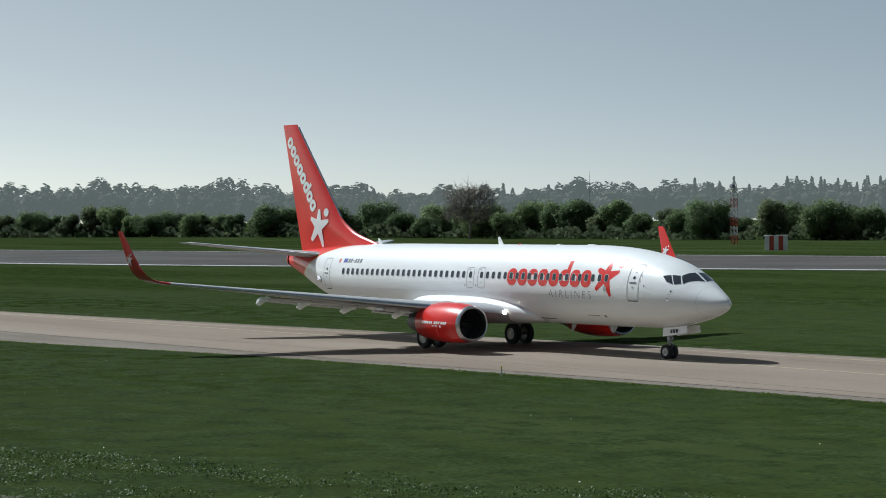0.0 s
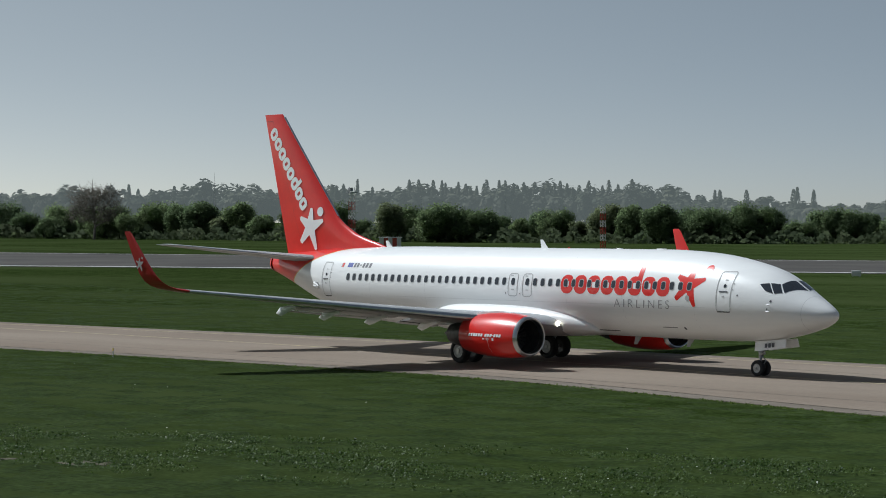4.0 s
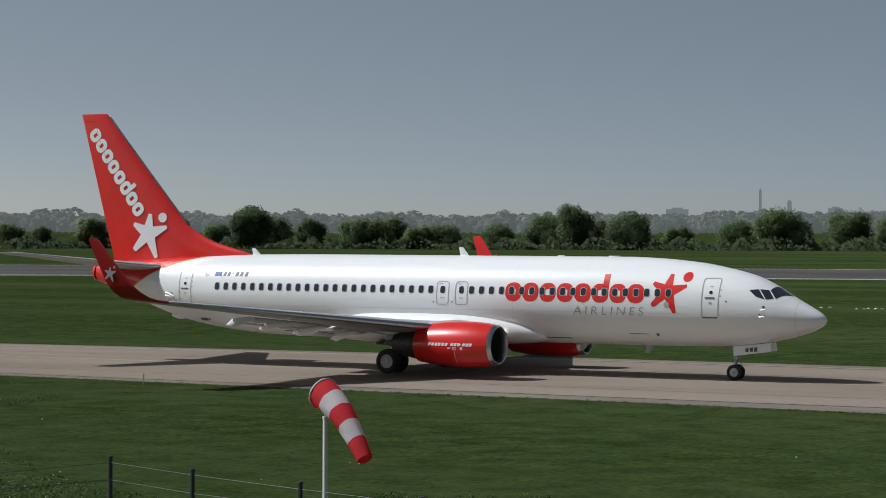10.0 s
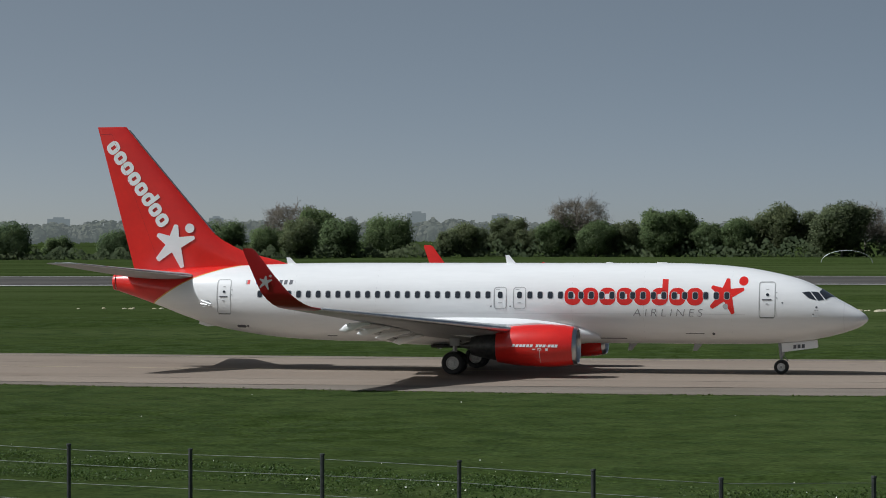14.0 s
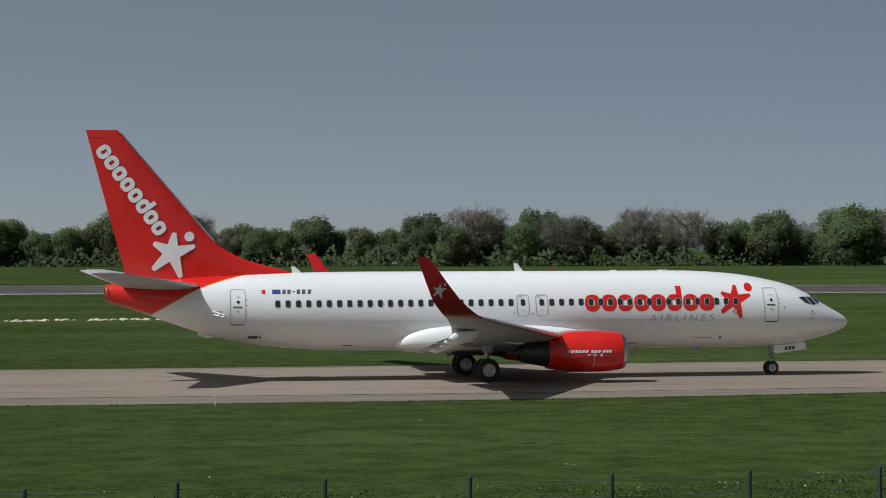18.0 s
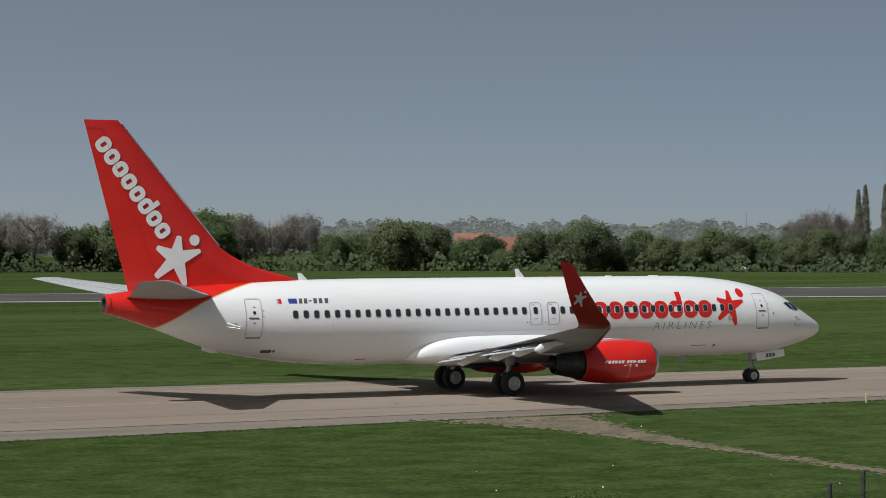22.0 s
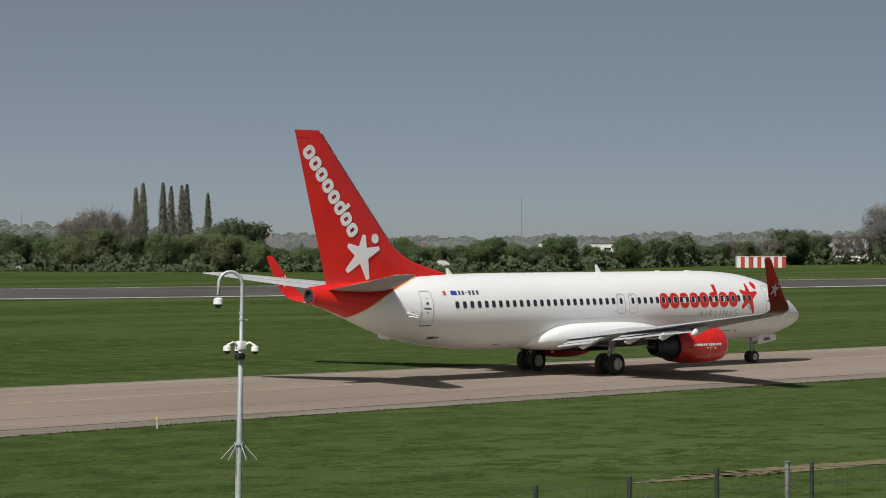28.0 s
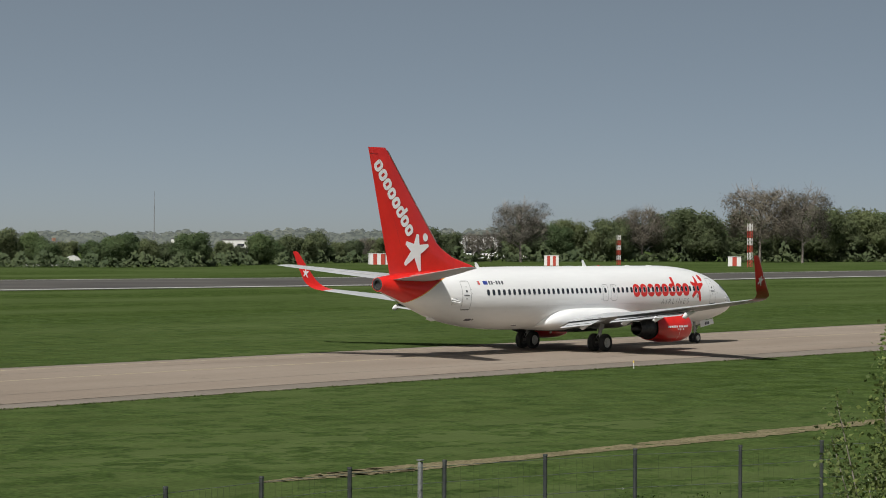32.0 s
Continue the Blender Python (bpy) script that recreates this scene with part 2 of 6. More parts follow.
M = {
    "grass": layered_ground("grass", (0.028, 0.045, 0.012), (0.046, 0.069, 0.020), (0.064, 0.086, 0.032), 0.85, 0.55, 0.05, 0.02),
    "blade": material("grass_blade", (0.029, 0.047, 0.0125), (0.048, 0.072, 0.021), scale=0.55, rough=0.95, per_island=0.08, fine=(5.0, 0.35), space="World"),
    "edge_blade": material("edge_grass_blade", (0.065, 0.10, 0.022), (0.10, 0.14, 0.035), scale=0.6, rough=0.95, per_island=0.2, space="World", through_light=0.5),
    "weed": material("weed_leaf", (0.042, 0.082, 0.015), (0.078, 0.118, 0.030), scale=0.5, rough=0.5, per_island=0.35, space="World", through_light=0.35),
    "flower": material("white_flower", (0.75, 0.75, 0.68), rough=0.7, per_island=0.2),
    "taxi": material("taxiway_concrete", (0.235, 0.190, 0.152), (0.285, 0.236, 0.192), scale=0.16, rough=0.85, fine=(14.0, 0.08), bump=0.004, bump_scale=30, space="World", stretch=(0.25, 1, 1)),
    "shoulder": material("shoulder_asphalt", (0.18, 0.155, 0.128), (0.225, 0.195, 0.164), scale=0.4, rough=0.9, fine=(11.0, 0.12), space="World", stretch=(0.25, 1, 1)),
    "runway": material("runway_asphalt", (0.074, 0.070, 0.066), (0.105, 0.098, 0.09), scale=0.05, rough=0.8, fine=(3.0, 0.1), space="World"),
    "line": material("white_paint_line", (0.62, 0.61, 0.57), (0.45, 0.44, 0.41), scale=1.2, rough=0.7, space="World"),
    "yellow": material("faded_yellow_paint", (0.48, 0.41, 0.24), (0.40, 0.35, 0.27), scale=1.5, rough=0.7, space="World"),
    "soil": material("bare_soil", (0.135, 0.112, 0.08), (0.20, 0.165, 0.12), scale=0.7, rough=0.95, fine=(6.0, 0.25), bump=0.03, space="World"),
    "trodden": material("damp_trodden_earth", (0.058, 0.055, 0.028), (0.088, 0.076, 0.043), scale=1.2, rough=0.95, fine=(9.0, 0.35), bump=0.02, space="World"),
    "dry": material("dry_trodden_earth", (0.135, 0.118, 0.068), (0.20, 0.168, 0.10), scale=1.2, rough=0.95, fine=(9.0, 0.35), bump=0.02, space="World"),
    "seam": material("tar_seam", (0.15, 0.128, 0.108), (0.21, 0.18, 0.15), scale=2.0, rough=0.8, space="World"),
    "white": material("white_aircraft_paint", (0.88, 0.88, 0.875), (0.83, 0.83, 0.825), scale=0.5, rough=0.32, coat=0.25, fine=(3.0, 0.015), stretch=(0.3, 1, 2.5), rough_var=0.08),
    "red": material("red_aircraft_paint", (0.72, 0.022, 0.015), (0.66, 0.018, 0.014), scale=0.8, rough=0.3, coat=0.3, fine=(4.0, 0.03)),
    "gold": material("gold_pinstripe", (0.75, 0.45, 0.10), rough=0.4),
    "silver": material("bare_aluminium", (0.62, 0.63, 0.64), (0.52, 0.53, 0.54), scale=3.0, rough=0.28, metal=1.0),
    "wing": material("grey_wing_paint", (0.43, 0.44, 0.45), (0.36, 0.37, 0.38), scale=0.9, rough=0.5, fine=(6.0, 0.04), stretch=(1, 0.3, 1)),
    "dark": material("dark_engine_metal", (0.06, 0.06, 0.062), (0.10, 0.098, 0.095), scale=5.0, rough=0.45, metal=0.6),
    "black": material("black_gap", (0.012, 0.012, 0.013), rough=0.6),
    "tyre": material("tyre_rubber", (0.022, 0.022, 0.023), (0.035, 0.034, 0.033), scale=6.0, rough=0.85),
    "rim": material("pale_wheel_hub", (0.66, 0.66, 0.64), (0.5, 0.5, 0.48), scale=8.0, rough=0.45, metal=0.2),
    "steel": material("grey_gear_steel", (0.36, 0.37, 0.38), (0.28, 0.28, 0.29), scale=6.0, rough=0.4, metal=0.5),
    "glass": material("dark_cabin_glass", (0.03, 0.035, 0.045), rough=0.08, coat=0.5),
    "seal": material("grey_door_seal", (0.42, 0.42, 0.42), rough=0.6),
    "ink": material("dark_grey_lettering", (0.10, 0.10, 0.115), rough=0.5),
    "letter": material("grey_lettering", (0.26, 0.25, 0.26), rough=0.5),
    "joint": material("faint_panel_joint", (0.66, 0.66, 0.66), rough=0.5),
    "blue": material("blue_flag_paint", (0.03, 0.06, 0.30), rough=0.5),
    # darker red: winglet shade put into the paint colour; also draws the rudder gap
    "maroon": material("red_paint_shade_tinted", (0.40, 0.011, 0.016), (0.34, 0.010, 0.014), scale=1.0, rough=0.35, coat=0.25),
    "post": material("dark_fence_steel", (0.022, 0.026, 0.025), (0.04, 0.045, 0.042), scale=5.0, rough=0.6),
    "postgrey": material("weathered_grey_post", (0.13, 0.135, 0.13), (0.18, 0.185, 0.18), scale=5.0, rough=0.7),
    "wire": material("fence_wire", (0.10, 0.115, 0.105), rough=0.5, metal=0.2),
    "galv": material("galvanised_steel", (0.50, 0.52, 0.52), (0.40, 0.42, 0.43), scale=4.0, rough=0.5, metal=0.4),
    "plastic": material("white_camera_plastic", (0.75, 0.75, 0.72), rough=0.4),
    "sockred": material("red_windsock_cloth", (0.80, 0.06, 0.075), (0.72, 0.05, 0.06), scale=5.0, rough=0.8, fine=(40.0, 0.08), through_light=0.5),
    "sockwhite": material("white_windsock_cloth", (0.82, 0.81, 0.82), (0.74, 0.73, 0.75), scale=5.0, rough=0.8, fine=(40.0, 0.05), through_light=0.5),
    "wood": material("weathered_timber", (0.30, 0.22, 0.13), (0.38, 0.29, 0.18), scale=3.0, rough=0.8, fine=(30.0, 0.15), stretch=(0.3, 3, 3)),
    # darker copy of the timber above, with shade put into its colour
    "wood_dark": material("shaded_grey_timber", (0.20, 0.155, 0.10), (0.26, 0.20, 0.135), scale=3.0, rough=0.85, fine=(30.0, 0.15), stretch=(0.3, 3, 3)),
    "leaf": material("green_foliage", (0.135, 0.19, 0.09), (0.19, 0.245, 0.12), scale=0.5, rough=0.9, fine=(2.2, 0.25), per_object=0.2, per_island=0.03, through_light=0.68),
    "leaf_dull": material("olive_spring_foliage", (0.155, 0.188, 0.10), (0.205, 0.235, 0.13), scale=0.5, rough=0.9, fine=(2.2, 0.25), per_object=0.22, per_island=0.03, through_light=0.68),
    "leaf_bare": material("budding_brown_twigs", (0.18, 0.158, 0.132), (0.22, 0.195, 0.16), scale=0.2, rough=0.9, per_object=0.2, per_island=0.1, through_light=0.5),
    "leaf_poplar": material("grey_green_poplar_leaves", (0.23, 0.235, 0.18), (0.27, 0.27, 0.205), scale=0.2, rough=0.9, per_object=0.15, per_island=0.1, through_light=0.5),
    "hedge": material("dark_hedge_foliage", (0.10, 0.135, 0.07), (0.135, 0.165, 0.085), scale=0.05, rough=0.85, per_island=0.15, through_light=0.55),
    "bark": material("tree_bark", (0.19, 0.165, 0.14), (0.25, 0.22, 0.19), scale=3.0, rough=0.95),
    "mast_red": material("red_mast_paint", (0.45, 0.05, 0.03), (0.38, 0.05, 0.03), scale=1.0, rough=0.6),
    "mast_white": material("white_mast_paint", (0.68, 0.66, 0.64), rough=0.6),
    "brick": material("house_brick", (0.30, 0.16, 0.11), (0.38, 0.22, 0.15), scale=1.0, rough=0.9),
    "roof_red": material("red_roof_tiles", (0.30, 0.135, 0.085), (0.25, 0.11, 0.07), scale=1.5, rough=0.8),
    "roof_grey": material("grey_roof_tiles", (0.085, 0.085, 0.09), (0.12, 0.115, 0.115), scale=1.5, rough=0.8),
    "render": material("white_house_render", (0.70, 0.69, 0.66), (0.62, 0.61, 0.58), scale=0.5, rough=0.85),
    "stone": material("pale_rubble_stone", (0.46, 0.43, 0.34), (0.34, 0.31, 0.24), scale=2.0, rough=0.9, per_object=0.2, per_island=0.3),
    "signyellow": material("yellow_sign_face", (0.75, 0.55, 0.05), rough=0.5),
    # last colour of these two is distance haze, added as emission
    "backdrop": hazy("backdrop_woods_haze_glow", (0.055, 0.06, 0.045), (0.08, 0.08, 0.065), (0.112, 0.130, 0.130)),
    "tower": hazy("distant_tower_haze_glow", (0.04, 0.04, 0.04), (0.05, 0.05, 0.05), (0.20, 0.235, 0.25)),
    "lampglow": glow("landing_light", (1.0, 0.93, 0.75), 6.0),
}


for key in ("runway", "taxi", "shoulder", "blade", "soil", "dry", "stone", "seam", "yellow"):
    M[key].node_tree.nodes["Principled BSDF"].inputs["Specular IOR Level"].default_value = 0.03
M["wing"].node_tree.nodes["Principled BSDF"].inputs["Specular IOR Level"].default_value = 0.2
M["blade"].node_tree.nodes["Principled BSDF"].inputs["Diffuse Roughness"].default_value = 0.55


# ---- building helpers ----
def part(name, bm, mat, parent=None, label="", smooth=True):
    me = bpy.data.meshes.new(name)
    bm.to_mesh(me)
    bm.free()
    for mt in (mat if isinstance(mat, (list, tuple)) else [mat]):
        me.materials.append(M[mt])
    if smooth:
        for f in me.polygons:
            f.use_smooth = True
        me.set_sharp_from_angle(angle=radians(38))
    ob = new(name, me)
    if parent is not None:
        ob.parent = parent
    if label:
        ob["label"] = label
    return ob


def thing(name, m, label, category, group="", kind=""):
    ob = new(name)
    ob.empty_display_size = 0.3
    ob.matrix_world = m
    return tagged(ob, label, category, group, kind)


def loft(bm, rings, caps=True, closed=True):
    """Skin a list of rings of equal length."""
    vs = [[bm.verts.new(p) for p in ring] for ring in rings]
    n = len(rings[0])
    for a, b in zip(vs, vs[1:]):
        for i in range(n if closed else n - 1):
            j = (i + 1) % n
            bm.faces.new((a[i], a[j], b[j], b[i]))
    if caps and closed:
        bm.faces.new(list(reversed(vs[0])))
        bm.faces.new(vs[-1])
    return vs


def finish(bm):
    bmesh.ops.remove_doubles(bm, verts=bm.verts, dist=1e-5)
    bmesh.ops.recalc_face_normals(bm, faces=bm.faces)
    return bm


def box(bm, cx, cy, cz, sx, sy, sz, bevel=0.0, m=None):
    """A box of the given sizes centred at a point, with bevelled edges."""
    mt = (m or Matrix()) @ Matrix.Translation((cx, cy, cz)) @ Matrix.Diagonal((sx, sy, sz, 1))
    r = bmesh.ops.create_cube(bm, size=1, matrix=mt)
    if bevel:
        edges = list({e for v in r["verts"] for e in v.link_edges})
        bmesh.ops.bevel(bm, geom=edges, offset=bevel, segments=2, affect="EDGES", profile=0.5)
    return bm


def tube(bm, a, b, ra, rb=None, n=10):
    """A tapered round bar from a to b."""
    a, b = Vector(a), Vector(b)
    rb = ra if rb is None else rb
    q = (b - a).to_track_quat("Z", "Y").to_matrix()
    rings = [[c + q @ Vector((r * math.cos(2 * math.pi * i / n), r * math.sin(2 * math.pi * i / n), 0)) for i in range(n)] for c, r in ((a, ra), (b, rb))]
    loft(bm, rings)
    return bm


def pipe(bm, pts, r, n=8):
    """A round bar along a polyline."""
    pts = [Vector(p) for p in pts]
    rings = []
    for i, p in enumerate(pts):
        d = (pts[min(i + 1, len(pts) - 1)] - pts[max(i - 1, 0)]).normalized()
        q = d.to_track_quat("Z", "Y").to_matrix()
        rr = r[i] if isinstance(r, (list, tuple)) else r
        rings.append([p + q @ Vector((rr * math.cos(2 * math.pi * k / n), rr * math.sin(2 * math.pi * k / n), 0)) for k in range(n)])
    loft(bm, rings)
    return bm


def revolve(bm, profile, n=32, axis="x", centre=(0, 0, 0)):
    """Turn (along, radius) pairs about an axis."""
    c = Vector(centre)
    rings = []
    for s, r in profile:
        ring = []
        for i in range(n):
            a = 2 * math.pi * i / n
            u, v = r * math.cos(a), r * math.sin(a)
            ring.append(c + Vector({"x": (s, u, v), "y": (u, s, v), "z": (u, v, s)}[axis]))
        rings.append(ring)
    loft(bm, rings, caps=False)
    return bm


def spline(xs, ys, x):
    """Smooth curve through points (cubic, slopes limited so that it does not overshoot)."""
    xs, ys = np.asarray(xs, float), np.asarray(ys, float)
    x = min(max(x, xs[0]), xs[-1])
    h = np.diff(xs)
    d = np.diff(ys) / h
    s = np.zeros(len(xs))
    s[0], s[-1] = d[0], d[-1]
    for i in range(1, len(xs) - 1):
        s[i] = 0 if d[i - 1] * d[i] <= 0 else 2 * d[i - 1] * d[i] / (d[i - 1] + d[i])
    i = int(np.clip(np.searchsorted(xs, x) - 1, 0, len(h) - 1))
    t = (x - xs[i]) / h[i]
    return float((2 * t**3 - 3 * t**2 + 1) * ys[i] + (t**3 - 2 * t**2 + t) * h[i] * s[i] + (-2 * t**3 + 3 * t**2) * ys[i + 1] + (t**3 - t**2) * h[i] * s[i + 1])


# ---- ground, taxiway, runway ----
def strip(name, xs, near, far, z, mat, label, step=6.0, parent=None, thick=0.0):
    """A band of ground cover between two curves of y over x."""
    bm = bmesh.new()
    n = int((xs[1] - xs[0]) / step)
    rows = []
    for i in range(n + 1):
        x = xs[0] + (xs[1] - xs[0]) * i / n
        a, b = near(x), far(x)
        rows.append([bm.verts.new((x, a + (b - a) * k / 4, z)) for k in range(5)])
    for p, q in zip(rows, rows[1:]):
        for k in range(4):
            bm.faces.new((p[k], q[k], q[k + 1], p[k + 1]))
    if thick:
        for k in (0, 4):
            low = [bm.verts.new((r[k].co.x, r[k].co.y, z - thick)) for r in rows]
            for i in range(n):
                bm.faces.new((rows[i][k], low[i], low[i + 1], rows[i + 1][k]))
    finish(bm)
    return tagged(part(name, bm, mat, parent, smooth=False), label, "", "", "structure")


bm = bmesh.new()
size, cells = 4800.0, 40
for i in range(cells + 1):
    for j in range(cells + 1):
        u, v = 2 * i / cells - 1, 2 * j / cells - 1
        bm.verts.new((size * u * abs(u), size * v * abs(v), 0))
bm.verts.ensure_lookup_table()
for i in range(cells):
    for j in range(cells):
        a = i * (cells + 1) + j
        bm.faces.new([bm.verts[k] for k in (a, a + cells + 1, a + cells + 2, a + 1)])
tagged(part("ground", bm, "grass", smooth=False), "mown green airfield grass with darker patches", "", "", "structure")

TRACK_X = [r[1] for r in PLANE_ROWS]
TRACK_Y = [r[2] for r in PLANE_ROWS]


def near_edge(x):
    return spline([-420, -300, -200, -150, -130, -101, -91, -65, -30, 5, 25, 50, 80, 120, 160, 300, 500], [72, 77, 81, 84, 87, 89, 89.4, 85.5, 81, 77, 77.5, 80.5, 83.5, 84.6, 84.6, 85, 86], x)


def far_edge(x):
    return spline([-420, -300, -190, -145, -100, -50, 0, 60, 100, 150, 206, 350, 500], [93, 98, 102.5, 106, 109, 109, 106, 107.5, 107.5, 108.5, 110.5, 114, 117], x)


def centre(x):
    return spline([-420, -250, *TRACK_X[::6], 250, 500], [88, 98, *TRACK_Y[::6], 101, 103], x)


strip("taxiway_shoulder", (-420, 500), near_edge, far_edge, 0.03, "shoulder", "pale weathered asphalt taxiway shoulder beside the grass", thick=0.05)
strip("taxiway", (-420, 500), lambda x: max(near_edge(x) + 1.2, centre(x) - 11.8), lambda x: min(far_edge(x) - 0.9, centre(x) + 10.5), 0.045, "taxi", "worn beige concrete taxiway with dark seams")
strip("taxiway_centreline", (-420, 500), lambda x: centre(x) - 0.1, lambda x: centre(x) + 0.1, 0.052, "yellow", "faded yellow centre line painted on the taxiway")
strip("taxiway_edge_line", (-420, 500), lambda x: far_edge(x) - 2.3, lambda x: far_edge(x) - 2.12, 0.052, "yellow", "faded edge line painted on the taxiway")
for off in (-7.6, 4.2):
    strip("taxiway_seam", (-420, 500), lambda x: centre(x) + off - 0.05 + 0.05 * math.sin(x * 0.37 + off), lambda x: centre(x) + off + 0.05 + 0.05 * math.sin(x * 0.37 + off), 0.05, "seam", "dark tar joint along the taxiway")


def runway_near(x):
    return spline([-1500, -700, -361, -250, -150, -50, 3, 80, 150, 220, 350, 500, 800, 1600], [60, 130, 190, 232, 272, 293, 300, 292, 277, 261, 258, 270, 290, 330], x)


def runway_far(x):
    return spline([-1500, -800, -548, -300, -150, 0, 100, 170, 280, 430, 624, 900, 1600], [120, 215, 268, 318, 358, 372, 352, 344, 334, 324, 340, 362, 420], x)


strip("runway", (-1500, 1600), runway_near, runway_far, 0.04, "runway", "long dark asphalt runway across the airfield", step=12)
strip("runway_edge_line", (-1500, 1600), lambda x: runway_near(x) + 2.5, lambda x: runway_near(x) + 5.5, 0.06, "line", "white painted line along the runway edge", step=12)
strip("runway_edge_line", (-1500, 1600), lambda x: runway_far(x) - 5.0, lambda x: runway_far(x) - 3.6, 0.06, "line", "white painted line along the far runway edge", step=12)


# worn track of bare soil between the fence and the taxiway
def soil_patch(label, pts, z=0.02, mat="soil"):
    bm = bmesh.new()
    rings = []
    for i, (x, y, w) in enumerate(pts):
        p, q = Vector(pts[max(i - 1, 0)][:2]), Vector(pts[min(i + 1, len(pts) - 1)][:2])
        d = (q - p).normalized()
        nrm = Vector((-d.y, d.x))
        w *= 0.5
        rings.append([bm.verts.new((x + nrm.x * w * k, y + nrm.y * w * k, z)) for k in (-1, 0, 1)])
    for a, b in zip(rings, rings[1:]):
        for k in range(2):
            bm.faces.new((a[k], b[k], b[k + 1], a[k + 1]))
    finish(bm)
    tagged(part("soil_track", bm, mat, smooth=False), label, "", "", "structure")


def wander(pts, n, amount, seed):
    """Resample a line of (x, y, width) with an uneven edge."""
    rnd = random.Random(seed)
    t = np.linspace(0, len(pts) - 1, n)
    k = np.arange(len(pts))
    return [(np.interp(s, k, [p[0] for p in pts]) + rnd.uniform(-1, 1) * amount, np.interp(s, k, [p[1] for p in pts]) + rnd.uniform(-1, 1) * amount,
             np.interp(s, k, [p[2] for p in pts]) * rnd.uniform(0.85, 1.15)) for s in t]


PATH = [(52.8, 81.6, 9.0), (52.8, 78, 5.5), (52.9, 74, 3.4), (52.8, 70, 2.5), (52.7, 66, 1.8), (52.9, 62, 1.15), (52.9, 57.5, 1.4), (53.1, 52, 1.5), (54.5, 44, 1.1)]
soil_patch("bare brown soil track worn through the grass", wander(PATH, 90, 0.06, 3))
soil_patch("strip of bare brown soil beside the fence", wander([(69, 56.1, 0.3), (72, 56.0, 1.3), (75, 55.8, 1.5), (82, 55.3, 1.0), (92, 54.9, 1.7), (103, 54.6, 1.2), (130, 54, 0.8)], 160, 0.07, 5), mat="dry")


def earth_patch(x, y, r, stretch, seed):
    """An uneven patch of trodden bare earth."""
    bm = bmesh.new()
    c = bm.verts.new((x, y, 0.012))
    rim = []
    for k in range(36):
        a = 2 * math.pi * k / 36
        q = r * (0.8 + 0.75 * noise.noise((math.cos(a) * 1.6 + seed, math.sin(a) * 1.6, seed * 0.7)) + 0.35 * noise.noise((math.cos(a) * 5 + seed, math.sin(a) * 5, 3.0)))
        rim.append(bm.verts.new((x + q * stretch * math.cos(a), y + q * math.sin(a), 0.012)))
    for k in range(36):
        bm.faces.new((c, rim[k], rim[(k + 1) % 36]))
    finish(bm)
    tagged(part("bare_earth", bm, "trodden", smooth=False), "patch of bare trodden earth among the weeds", "", "", "structure")


rnd = random.Random(77)
for k in range(12):
    x = rnd.uniform(-84.5, -69.5)
    earth_patch(x, 53.4 + (x + 78) * 0.45 + rnd.gauss(0, 0.7), rnd.uniform(0.2, 0.5), rnd.uniform(1.3, 2.4), k * 3.7)


def crack(x, y, n, seed):
    """A wandering dark crack in the taxiway concrete."""
    rnd = random.Random(seed)
    bm = bmesh.new()
    px, py, a = x, y, rnd.uniform(0.6, 2.4)
    prev = None
    for _ in range(n):
        a += rnd.uniform(-0.7, 0.7)
        px, py = px + 0.9 * math.cos(a), py + 0.55 * math.sin(a)
        w = rnd.uniform(0.02, 0.06)
        cur = (bm.verts.new((px - w, py, 0.049)), bm.verts.new((px + w, py, 0.049)))
        if prev:
            bm.faces.new((prev[0], prev[1], cur[1], cur[0]))
        prev = cur
    finish(bm)
    tagged(part("taxiway_crack", bm, "seam", smooth=False), "dark crack in the worn taxiway concrete", "", "", "structure")


rnd = random.Random(14)
for k in range(16):
    x = -150 + 20 * k + rnd.uniform(-8, 8)
    crack(x, centre(x) + rnd.choice((-6.5, -5, 5.5, 6.5)), rnd.randint(5, 11), k)


# ---- aircraft ----
# Fuselage profile: station, crown height, keel height, half width (x forward of the main wheels).
FUS_X = [-18.35, -18.2, -17.4, -16.4, -14.2, -12.8, -11.4, -10.0, -8.0, -5.5, 10.5, 12.0, 13.8, 15.15, 16.55, 17.5, 18.3, 19.06, 19.48, 19.68, 19.75]
FUS_T = [4.78, 4.81, 4.91, 4.98, 5.12, 5.20, 5.26, 5.31, 5.36, 5.38, 5.38, 5.33, 5.18, 4.95, 4.60, 4.17, 3.68, 3.26, 3.01, 2.84, 2.70]
FUS_B = [3.96, 3.90, 3.64, 3.30, 2.50, 2.10, 1.84, 1.65, 1.50, 1.43, 1.43, 1.43, 1.44, 1.47, 1.57, 1.74, 1.93, 2.17, 2.37, 2.53, 2.66]
FUS_W = [0.37, 0.42, 0.61, 0.84, 1.32, 1.56, 1.72, 1.81, 1.87, 1.88, 1.88, 1.88, 1.86, 1.80, 1.62, 1.42, 1.15, 0.76, 0.46, 0.2, 0.02]


def section(x):
    x = min(max(x, FUS_X[0]), FUS_X[-1])
    t, b, w = spline(FUS_X, FUS_T, x), spline(FUS_X, FUS_B, x), spline(FUS_X, FUS_W, x)
    return w, (t + b) / 2, (t - b) / 2


def skin(x, angle, lift=0.0):
    """Point of the fuselage at a station and an angle: 0 on the starboard flank, 90 on the crown."""
    w, zc, a = section(x)
    c, s = math.cos(radians(angle)), math.sin(radians(angle))
    return Vector((x, -(w + lift) * c, zc + (a + lift) * s))


